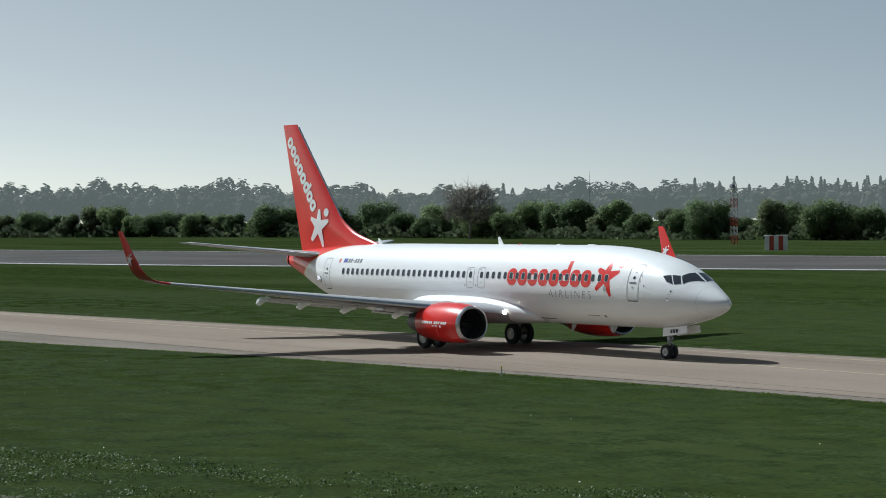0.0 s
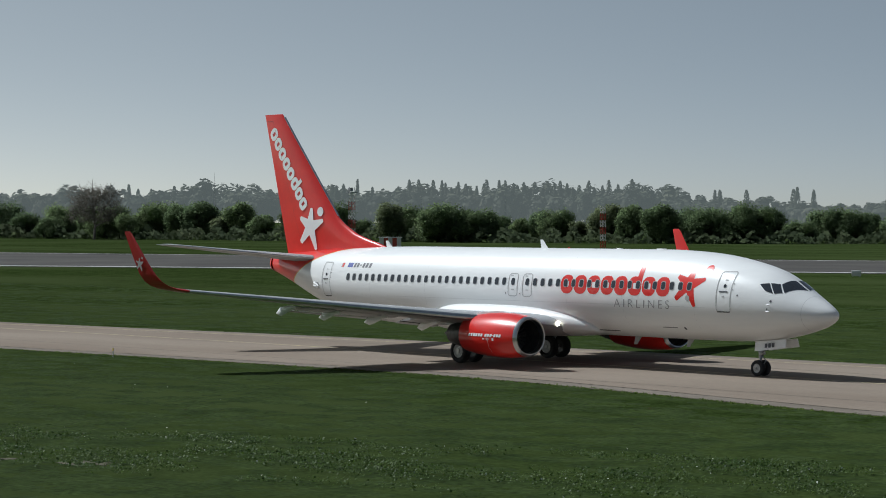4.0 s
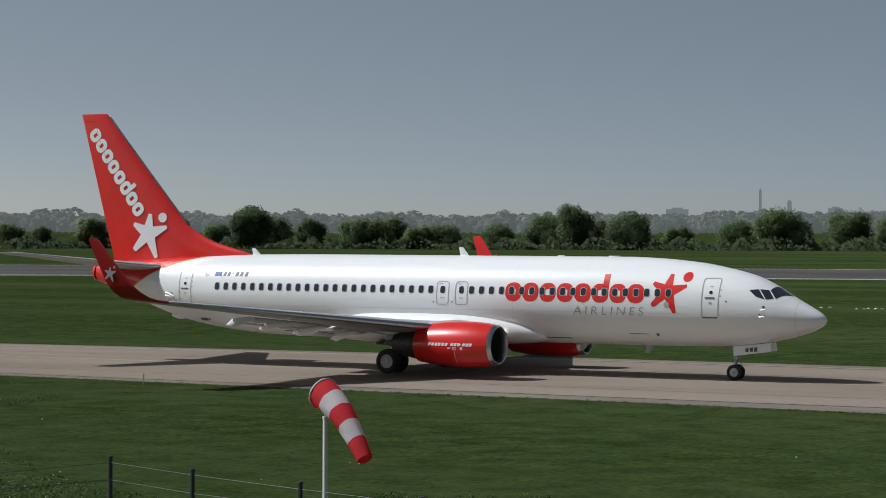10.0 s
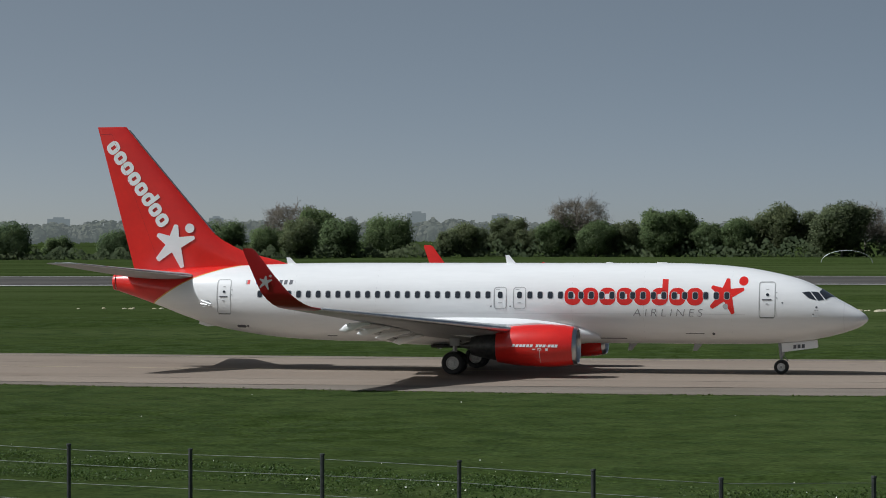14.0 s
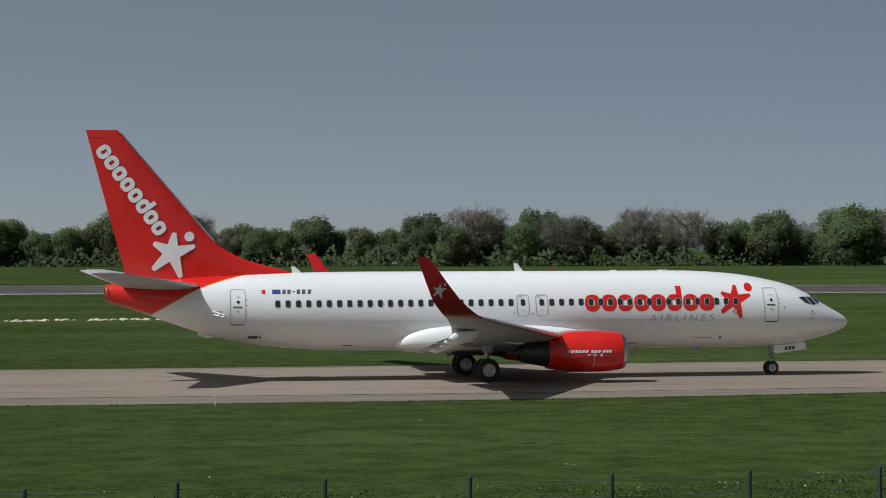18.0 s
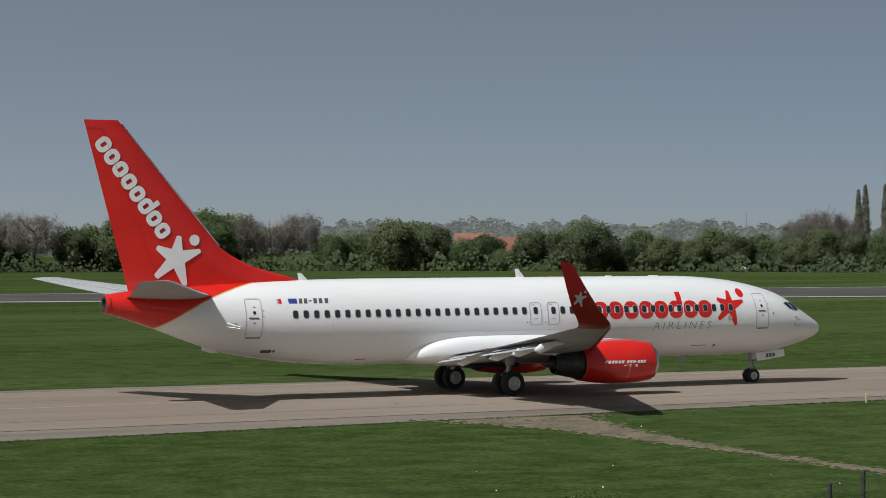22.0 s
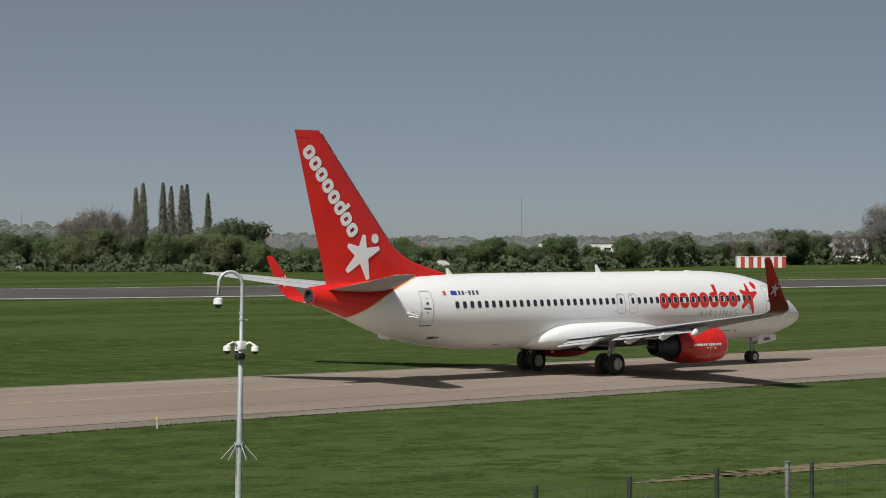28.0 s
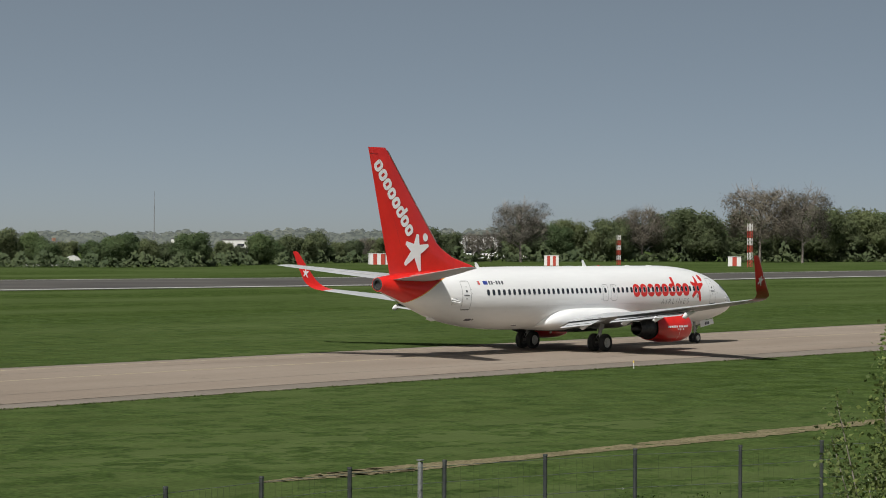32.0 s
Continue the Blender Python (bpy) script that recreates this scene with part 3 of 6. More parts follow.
def flank(x, z, lift=0.006):
    """Point of the starboard flank at a station and a height."""
    w, zc, a = section(x)
    s = max(-1.0, min(1.0, (z - zc) / a))
    c = math.sqrt(max(0.0, 1 - s * s))
    nrm = Vector((0, -c / w, s / a)).normalized()
    return Vector((x, -w * c, zc + a * s)) + nrm * lift


def decal(name, polys, place, mat, parent, label="", step=0.12, holes=()):
    """Thin painted shapes, cut into strips and laid on a curved surface by place(u, v)."""
    bm = bmesh.new()
    for poly in polys:
        bm.faces.new([bm.verts.new((u, v, 0)) for u, v in poly])
    bmesh.ops.triangulate(bm, faces=bm.faces, ngon_method="EAR_CLIP")
    us = [v.co.x for v in bm.verts]
    vs = [v.co.y for v in bm.verts]
    for lo, hi, axis in ((min(vs), max(vs), (0, 1, 0)), (min(us), max(us), (1, 0, 0))):
        st = step if axis[1] else step * 3
        for k in range(1, int((hi - lo) / st) + 1):
            c = lo + k * st
            bmesh.ops.bisect_plane(bm, geom=bm.verts[:] + bm.edges[:] + bm.faces[:], plane_co=(axis[0] * c, axis[1] * c, 0), plane_no=axis, dist=1e-5)
    for v in bm.verts:
        v.co = place(v.co.x, v.co.y)
    bmesh.ops.remove_doubles(bm, verts=bm.verts, dist=1e-5)
    # the painted side faces starboard, away from the axis
    for f in bm.faces:
        f.normal_update()
        if f.normal.y > 0:
            f.normal_flip()
    return part(name, bm, mat, parent, label)


def rounded(x0, z0, x1, z1, r, n=4):
    pts = []
    for cx, cz, a0 in ((x1 - r, z1 - r, 0), (x0 + r, z1 - r, 90), (x0 + r, z0 + r, 180), (x1 - r, z0 + r, 270)):
        pts += [(cx + r * math.cos(radians(a0 + 90 * i / n)), cz + r * math.sin(radians(a0 + 90 * i / n))) for i in range(n + 1)]
    return pts


def ring(outer, inner):
    """The band between two outlines of equal length, as four-sided pieces."""
    n = len(outer)
    return [[outer[i], outer[(i + 1) % n], inner[(i + 1) % n], inner[i]] for i in range(n)]


def frame_band(x0, z0, x1, z1, r, w):
    return ring(rounded(x0, z0, x1, z1, r), rounded(x0 + w, z0 + w, x1 - w, z1 - w, max(r - w, 0.01)))


def star(cx, cz, s, mirror=1):
    """Five-armed rounded figure of about s metres, without its ball."""
    arms = ((82, 0.54, 0.06), (16, 0.64, 0.05), (-70, 0.71, 0.06), (-138, 0.68, 0.07), (152, 0.55, 0.06))
    pts = []
    for k, (a, r, w) in enumerate(arms):
        for da, rr in ((math.degrees(w / r), 1 - w * 0.4), (0, 1.0), (-math.degrees(w / r), 1 - w * 0.4)):
            pts.append((cx + mirror * s * r * rr * math.cos(radians(a + da)), cz + s * r * rr * math.sin(radians(a + da))))
        b = arms[(k + 1) % 5][0]
        while b > a:
            b -= 360
        mid = (a + b) / 2
        pts.append((cx + mirror * s * 0.245 * math.cos(radians(mid)), cz + s * 0.245 * math.sin(radians(mid))))
    return pts


def disc(cx, cz, r, n=18):
    return [(cx + r * math.cos(2 * math.pi * i / n), cz + r * math.sin(2 * math.pi * i / n)) for i in range(n)]


def airfoil(n=12, thick=0.12):
    """Section as (chordwise 0..1, offset in chords), from the trailing edge over the top and back below."""
    pts = []
    for i in range(2 * n):
        up = i < n
        c = 0.5 * (1 + math.cos(math.pi * i / n))
        t = 5 * thick * (0.2969 * math.sqrt(c) - 0.126 * c - 0.3516 * c**2 + 0.2843 * c**3 - 0.1036 * c**4)
        pts.append((c, t * (1.1 if up else -0.9)))
    return pts


def surface(stations, side, n=12):
    """Wing-like solid. Stations: span, leading edge x, chord, height, thickness, tilt of the section's normal in degrees."""
    bm = bmesh.new()
    rings = []
    for y, le, ch, z, th, tilt in stations:
        nrm = Vector((0, -side * math.sin(radians(tilt)), math.cos(radians(tilt))))
        rings.append([Vector((le - c * ch, side * y, z)) + nrm * (t * ch) for c, t in airfoil(n, th)])
    loft(bm, rings)
    return finish(bm)


def wordmark(u0, u1, v0, v1, asc):
    """Eight plain rounded blocks with narrow slots in a row, the sixth with a tall bar."""
    n = 8
    w = (u1 - u0) / n
    out = []
    hgt = v1 - v0
    for i in range(n):
        a, b = u0 + i * w + w * 0.03, u0 + (i + 1) * w - w * 0.03
        out += frame_band(a, v0, b, v1, min(w * 0.4, hgt * 0.4), w * 0.34)
        if i == 5:
            out.append([(b - w * 0.34, v1 - hgt * 0.3), (b, v1 - hgt * 0.3), (b, v1 + asc), (b - w * 0.34, v1 + asc)])
    return out


def build_aircraft():
    jet = thing("airliner", pose(0, 0, 0), "white twin-engined passenger jet with red tail and engines taxiing", "airliner")

    # fuselage shell
    bm = bmesh.new()
    xs = [FUS_X[0]] + list(np.linspace(-18.2, 16.4, 75)) + [16.7, 17.0, 17.3, 17.6, 17.9, 18.15, 18.4, 18.65, 18.9, 19.1, 19.28, 19.43, 19.55, 19.64, 19.7, 19.735, 19.75]
    loft(bm, [[skin(x, 360 * i / 56) for i in range(56)] for x in xs])
    fuselage = part("fuselage", finish(bm), "white", jet, "glossy white fuselage")

    # red tail paint and gold pinstripe, following a slanted edge
    edge_z = [2.6, 2.8, 3.28, 3.64, 4.06, 4.48, 4.90, 5.23, 5.33, 5.45]
    edge_x = [-17.5, -17.2, -16.40, -15.72, -15.0, -14.2, -13.05, -11.66, -10.4, -9.2]

    def wrap(name, mat, lo, hi, lift, n=16):
        bm = bmesh.new()
        rings = []
        for k in range(n + 1):
            r = []
            for i in range(73):
                ang = -80 + 340 * i / 72
                x = -14.0
                for _ in range(8):
                    p = skin(x, ang)
                    e = spline(edge_z, edge_x, p.z)
                    x = e + lo if hi is None and k == 0 else (e + lo + ((FUS_X[0] + 0.02 if hi is None else e + hi) - e - lo) * k / n)
                r.append(skin(x, ang, lift))
            rings.append(r)
        loft(bm, rings, caps=False, closed=False)
        return part(name, finish(bm), mat, jet)

    wrap("tail_paint", "red", -0.05, None, 0.005, 20)["label"] = "red painted rear fuselage"
    wrap("pinstripe", "gold", -0.05, 0.06, 0.008, 1)

    # fin, rudder and dorsal fillet
    bm = bmesh.new()
    rings = []
    fin_z = [5.0, 5.37, 5.6, 5.95, 6.35, 6.71, 8.0, 10.0, 12.0, 12.36]
    fin_le = [-8.6, -9.3, -10.2, -11.5, -12.35, -12.95, -14.1, -15.85, -17.55, -17.85]
    for z in (4.7, 5.1, 5.3, 5.5, 5.7, 5.95, 6.2, 6.5, 6.8, 7.4, 8.5, 9.8, 11.0, 12.2, 12.36):
        le = spline(fin_z, fin_le, z) if z > 5.0 else -8.6
        te = -17.45 - (z - 5.1) * (19.4 - 17.45) / (12.36 - 5.1)
        ch = le - te
        body = min(ch, 5.2)
        rings.append([Vector((le - c * ch, (t * body) * (0.6 if z > 12.3 else 1), z)) for c, t in airfoil(14, 0.095)])
    loft(bm, rings)
    fin = part("fin", finish(bm), "red", jet, "tall red vertical fin")
    bm = bmesh.new()
    rings = []
    for z in (6.9, 9.0, 11.0, 12.2):
        le = spline(fin_z, fin_le, z)
        rings.append([Vector((le + 0.03 + 0.05 * math.cos(a), 0.06 * math.sin(a), z)) for a in np.linspace(0, 2 * math.pi, 9)[:-1]])
    loft(bm, rings)
    part("leading_edge", finish(bm), "silver", fin, "bare metal fin leading edge")

    def on_fin(u, v):
        le = spline(fin_z, fin_le, v)
        te = -17.45 - (v - 5.1) * (19.4 - 17.45) / (12.36 - 5.1)
        c = min(max((le - u) / (le - te), 0.0), 1.0)
        t = 5 * 0.095 * (0.2969 * math.sqrt(c) - 0.126 * c - 0.3516 * c**2 + 0.2843 * c**3 - 0.1036 * c**4) * 1.04
        return Vector((u, -(t * min(le - te, 5.2)) - 0.009, v))

    # rudder hinge gap
    def rudder_x(z):
        return -16.05 - (z - 5.3) * (18.75 - 16.05) / (12.36 - 5.3)

    decal("rudder_gap", [[(rudder_x(5.35), 5.35), (rudder_x(5.35) + 0.012, 5.35), (rudder_x(12.0) + 0.012, 12.0), (rudder_x(12.0), 12.0)],
                         [(rudder_x(12.0), 11.98), (rudder_x(12.0), 12.01), (-19.25, 12.01), (-19.25, 11.98)]], on_fin, "maroon", fin)
    # slanted row of plain rounded blocks on the fin
    o, d = Vector((-18.65, 11.46)), Vector((0.58, -0.815))
    upv = Vector((0.815, 0.58))

    def slant(polys):
        return [[(o.x + d.x * u + upv.x * v, o.y + d.y * u + upv.y * v) for u, v in p] for p in polys]

    decal("fin_wordmark", slant(wordmark(-0.12, 5.12, -0.36, 0.36, 0.24)), on_fin, "white", fin, "white block lettering on the fin", step=0.4)
    decal("fin_star", [star(-15.24, 6.35, 1.85)], on_fin, "white", fin, "white star figure", step=0.4)
    decal("fin_star_ball", [disc(-14.38, 7.14, 0.245)], on_fin, "white", fin, step=0.4)

    # horizontal tail
    for side in (-1, 1):
        st = [(0.2, -13.6, 4.0, 4.62, 0.10, -7), (0.9, -13.95, 3.75, 4.70, 0.10, -7), (4.0, -16.05, 2.55, 5.05, 0.095, -7), (6.9, -18.0, 1.45, 5.40, 0.09, -7), (7.15, -18.3, 1.1, 5.43, 0.06, -7)]
        tp = part("tailplane", surface(st, side), "wing", jet, "grey horizontal tailplane")
        bm = bmesh.new()
        pipe(bm, [(le + 0.01, side * y, z) for y, le, ch, z, th, tl in st[1:4]], [0.055, 0.05, 0.035], 8)
        part("leading_edge", bm, "silver", tp)
        bm = bmesh.new()
        pipe(bm, [(le - ch * 0.72, side * y, z + ch * th * 0.42) for y, le, ch, z, th, tl in st[1:4]], 0.018, 6)
        part("elevator_gap", bm, "seal", tp)

    # tail cone exhaust, tail skid, rear aerials
    bm = bmesh.new()
    revolve(bm, [(-18.352, 0.44), (-18.42, 0.425), (-18.50, 0.40), (-18.50, 0.375)], 24, "x", (0, 0, 4.37))
    part("tail_cone", finish(bm), "red", jet, "red tail cone")
    bm = bmesh.new()
    revolve(bm, [(-18.495, 0.385), (-18.51, 0.36), (-18.51, 0.25), (-18.36, 0.235), (-18.35, 0.0)], 24, "x", (0, 0, 4.37))
    part("exhaust_outlet", finish(bm), "dark", jet, "dark auxiliary exhaust outlet")
    bm = bmesh.new()
    loft(bm, [[(-13.9, 0.09, 2.42), (-13.9, -0.09, 2.42), (-13.1, -0.09, 2.15), (-13.1, 0.09, 2.15)], [(-13.95, 0.06, 2.25), (-13.95, -0.06, 2.25), (-13.5, -0.06, 2.12), (-13.5, 0.06, 2.12)]])
    part("tail_skid", finish(bm), "white", jet)
    for x, hgt in ((-9.0, 0.34), (0.0, 0.0), (2.3, 0.42)):
        if hgt:
            bm = bmesh.new()
            z = section(x)[1] + section(x)[2] - 0.03
            loft(bm, [[(x + 0.22, 0, z), (x, 0.03, z), (x - 0.25, 0, z), (x, -0.03, z)], [(x - 0.12, 0, z + hgt), (x - 0.2, 0.012, z + hgt), (x - 0.32, 0, z + hgt), (x - 0.2, -0.012, z + hgt)]])
            part("blade_aerial", finish(bm), "white", jet)
    for x in (-1.2, 11.6, 8.4):
        bm = bmesh.new()
        loft(bm, [[(x + 0.2, 0, 1.45), (x, 0.03, 1.45), (x - 0.22, 0, 1.45), (x, -0.03, 1.45)], [(x - 0.1, 0, 1.08), (x - 0.18, 0.012, 1.08), (x - 0.3, 0, 1.08), (x - 0.18, -0.012, 1.08)]])
        part("blade_aerial", finish(bm), "seal", jet)
    for x, w in ((9.8, 0.5), (7.2, 0.3)):
        bm = bmesh.new()
        box(bm, x, 0, 5.39, w, 0.14, 0.05, 0.015)
        part("crown_antenna", bm, "white", jet)
    bm = bmesh.new()
    revolve(bm, [(5.36, 0.07), (5.41, 0.06), (5.43, 0.03), (5.435, 0.0)], 12, "z", (3.9, 0, 0))
    part("beacon", finish(bm), "red", jet, "small red anti-collision beacon")

    # cabin windows
    stations = [-10.2 + 0.5065 * k for k in range(24)] + [3.535 + 0.5045 * k for k in range(20)]
    for x in stations:
        win = decal("cabin_window", [rounded(x - 0.145, 3.64, x + 0.145, 4.02, 0.1, 3)], lambda u, v: flank(u, v, 0.008), "seal", jet, step=0.2)
        decal("pane", [rounded(x - 0.118, 3.667, x + 0.118, 3.993, 0.085, 3)], lambda u, v: flank(u, v, 0.013), "glass", win, step=0.2)

    # overwing exits and cabin doors
    for x0, x1 in ((1.74, 2.38), (2.70, 3.34)):
        ex = decal("overwing_exit", frame_band(x0, 3.14, x1, 4.22, 0.16, 0.035), lambda u, v: flank(u, v, 0.012), "seal", jet, "overwing exit with grey outline", step=0.15)
        c = (x0 + x1) / 2
        decal("pane", [rounded(c - 0.118, 3.667, c + 0.118, 3.993, 0.085, 3)], lambda u, v: flank(u, v, 0.013), "glass", ex, step=0.2)
        for mk in ([(c - 0.1, 3.44), (c + 0.1, 3.44), (c + 0.1, 3.47), (c - 0.1, 3.47)], [(c - 0.2, 4.08), (c - 0.02, 4.08), (c - 0.02, 4.11), (c - 0.2, 4.11)]):
            decal("exit_marking", [mk], lambda u, v: flank(u, v, 0.012), "seal", ex)
        decal("exit_vent", [disc(x0 - 0.14, 3.28, 0.035, 8)], lambda u, v: flank(u, v, 0.012), "ink", ex)
    for x0, x1, z0, z1 in ((14.64, 15.42, 2.76, 4.50), (-12.52, -11.76, 2.80, 4.55)):
        dr = decal("cabin_door", frame_band(x0, z0, x1, z1, 0.13, 0.035), lambda u, v: flank(u, v, 0.012), "seal", jet, "cabin door with grey outline", step=0.15)
        c = (x0 + x1) / 2
        decal("door_sill", [[(x0 + 0.06, z0), (x1 - 0.06, z0), (x1 - 0.06, z0 + 0.045), (x0 + 0.06, z0 + 0.045)]], lambda u, v: flank(u, v, 0.016), "black", dr)
        decal("pane", [disc(c + 0.02, z1 - 0.62, 0.075, 12)], lambda u, v: flank(u, v, 0.014), "glass", dr)
        decal("door_handle", [rounded(c - 0.24, z1 - 0.89, c + 0.22, z1 - 0.83, 0.025, 2)], lambda u, v: flank(u, v, 0.018), "ink", dr, "dark door handle")
        for mk in ([(c - 0.05, z1 - 0.38), (c + 0.09, z1 - 0.38), (c + 0.09, z1 - 0.35), (c - 0.05, z1 - 0.35)], [(c - 0.06, z1 - 1.1), (c + 0.06, z1 - 1.1), (c + 0.06, z1 - 1.03), (c - 0.06, z1 - 1.03)]):
            decal("door_marking", [mk], lambda u, v: flank(u, v, 0.014), "seal", dr)
        for zz in (z1 - 0.55, z1 - 0.8):
            decal("hinge", [[(x1 + 0.03, zz), (x1 + 0.09, zz), (x1 + 0.09, zz + 0.05), (x1 + 0.03, zz + 0.05)]], lambda u, v: flank(u, v, 0.014), "seal", dr)

    # panel joints and small service panels on the flank
    joints = [[[(x, 1.75), (x + 0.012, 1.75), (x + 0.012, 5.0), (x, 5.0)]] for x in (-8.4, -4.2, 5.6, 9.1, 13.35)]
    for j in joints:
        decal("panel_joint", j, lambda u, v: flank(u, v, 0.003), "joint", jet, step=0.3)
    decal("lap_joint", [[(-11.3, 2.93), (14.0, 2.93), (14.0, 2.945), (-11.3, 2.945)]], lambda u, v: flank(u, v, 0.003), "joint", jet, step=0.8)
    for x0, z0, w, hgt in ((6.7, 1.70, 1.5, 0.04), (11.1, 1.98, 0.9, 0.03), (-6.9, 1.72, 0.5, 0.04)):
        decal("service_panel", [[(x0, z0), (x0 + w, z0), (x0 + w, z0 + hgt), (x0, z0 + hgt)]], lambda u, v: flank(u, v, 0.006), "ink", jet)
    for x0, z0, r in ((12.45, 1.98, 0.07), (17.35, 3.28, 0.05), (17.2, 2.95, 0.035), (13.05, 3.32, 0.13), (15.75, 3.5, 0.04), (-11.0, 2.2, 0.06)):
        decal("service_port", [disc(x0, z0, r, 12)], lambda u, v: flank(u, v, 0.008), "seal" if r > 0.1 else "ink", jet)
    decal("outflow_panel", [rounded(-13.3, 3.25, -12.9, 3.5, 0.05, 2)], lambda u, v: flank(u, v, 0.006), "seal", jet)
    bm = bmesh.new()
    for p, q in (((-13.35, 3.46), (-12.78, 3.33)), ((-13.3, 3.16), (-12.8, 3.28)), ((-13.4, 3.31), (-13.0, 3.30))):
        a, b = flank(*p, 0.0), flank(*q, 0.12)
        tube(bm, a, b, 0.07, 0.04, 6)
    part("pressure_relief_flap", bm, "white", jet)
    decal("cargo_drain", [rounded(-11.6, 2.12, -11.1, 2.26, 0.06, 2)], lambda u, v: flank(u, v, 0.006), "ink", jet)
    for x, z in ((17.25, 3.15), (17.2, 2.85)):
        bm = bmesh.new()
        a = flank(x, z, 0.0)
        pipe(bm, [a, a + Vector((0.02, -0.1, 0)), a + Vector((0.22, -0.12, 0))], 0.018, 6)
        part("pitot_probe", bm, "silver", jet)

    # nose radome joint, cockpit glazing
    bm = bmesh.new()
    loft(bm, [[skin(18.62 + dx, 360 * i / 48, 0.003) for i in range(48)] for dx in (0.0, 0.018)], caps=False)
    part("radome_joint", finish(bm), "joint", jet)

    def hgt_angle(x, z):
        w, zc, a = section(x)
        return math.degrees(math.asin(max(-1, min(1, (z - zc) / a))))

    def glazing(name, corners, label):
        """A curved pane between four corners given as (station, angle)."""
        bm = bmesh.new()
        (xa, aa), (xb, ab), (xc, ac), (xd, ad) = corners
        k = 10
        rows = []
        for i in range(k + 1):
            s_ = i / k
            l0, l1 = (xa + (xb - xa) * s_, aa + (ab - aa) * s_), (xd + (xc - xd) * s_, ad + (ac - ad) * s_)
            rows.append([skin(l0[0] + (l1[0] - l0[0]) * t_ / k, l0[1] + (l1[1] - l0[1]) * t_ / k, 0.014) for t_ in range(k + 1)])
        loft(bm, rows, caps=False, closed=False)
        return part(name, finish(bm), "glass", jet, label)

    def sided(pts):
        return [(x, hgt_angle(x, z)) for x, z in pts]

    glazing("cockpit_window", sided([(16.66, 3.98), (17.02, 4.02), (17.36, 3.60), (16.98, 3.72)]), "dark cockpit side window")
    glazing("cockpit_window", sided([(17.07, 4.02), (17.42, 3.98), (17.70, 3.63), (17.42, 3.59)]), "dark cockpit side window")
    front = sided([(17.47, 3.97), (17.78, 3.62)])
    glazing("windscreen", [front[0], (17.60, 87), (18.26, 87), front[1]], "dark cockpit windscreen")
    glazing("windscreen", [(front[0][0], 180 - front[0][1]), (17.60, 93), (18.26, 93), (front[1][0], 180 - front[1][1])], "dark cockpit windscreen")

    # markings on the flank: plain rounded blocks, star figure, airline word, flags, dark bars
    decal("wordmark", wordmark(5.22, 12.02, 3.36, 4.20, 0.42), lambda u, v: flank(u, v, 0.005), "red", jet, "red rounded block lettering on the flank")
    decal("star_figure", [star(13.07, 3.90, 1.42)], lambda u, v: flank(u, v, 0.005), "red", jet, "red star figure on the flank", step=0.2)
    decal("star_ball", [disc(13.90, 4.53, 0.22)], lambda u, v: flank(u, v, 0.005), "red", jet)
    cu = bpy.data.curves.new("airline_word", "FONT")
    cu.body, cu.size = "AIRLINES", 0.56
    cu.space_character = 1.42
    cu.offset = -0.01
    tmp = new("lettering", cu)
    bpy.context.view_layer.update()
    me = bpy.data.meshes.new_from_object(tmp.evaluated_get(bpy.context.evaluated_depsgraph_get()))
    bpy.data.objects.remove(tmp)
    bm = bmesh.new()
    bm.from_mesh(me)
    wid = max(v.co.x for v in bm.verts)
    for k in range(1, 8):
        bmesh.ops.bisect_plane(bm, geom=bm.verts[:] + bm.edges[:] + bm.faces[:], plane_co=(0, k * 0.06, 0), plane_no=(0, 1, 0), dist=1e-5)
    for v in bm.verts:
        v.co = flank(8.56 + v.co.x * 3.36 / wid + v.co.y * 0.18, 2.82 + v.co.y * 0.98, 0.006)
    for f in bm.faces:
        f.normal_update()
        if f.normal.y > 0:
            f.normal_flip()
    part("airline_word", bm, "letter", jet, "thin dark grey lettering")
    fl = decal("flag", [[(-10.92, 4.31), (-10.78, 4.31), (-10.78, 4.52), (-10.92, 4.52)]], lambda u, v: flank(u, v, 0.006), "red", jet, "small red and white flag")
    decal("flag_field", [[(-11.0, 4.31), (-10.92, 4.31), (-10.92, 4.52), (-11.0, 4.52)]], lambda u, v: flank(u, v, 0.006), "seal", fl)
    decal("flag", [[(-10.45, 4.31), (-10.04, 4.31), (-10.04, 4.53), (-10.45, 4.53)]], lambda u, v: flank(u, v, 0.006), "blue", jet, "small blue flag")
    decal("registration_bars", [[(x, 4.31), (x + 0.16, 4.31), (x + 0.19, 4.53), (x + 0.03, 4.53)] for x in (-9.96, -9.72)] + [[(-9.47, 4.4), (-9.33, 4.4), (-9.33, 4.45), (-9.47, 4.45)]]
          + [[(x, 4.31), (x + 0.17, 4.31), (x + 0.2, 4.53), (x + 0.03, 4.53)] for x in (-9.26, -9.0, -8.72)], lambda u, v: flank(u, v, 0.006), "ink", jet, "short dark bars")

    # wing to body fairing
    bm = bmesh.new()
    rings = []
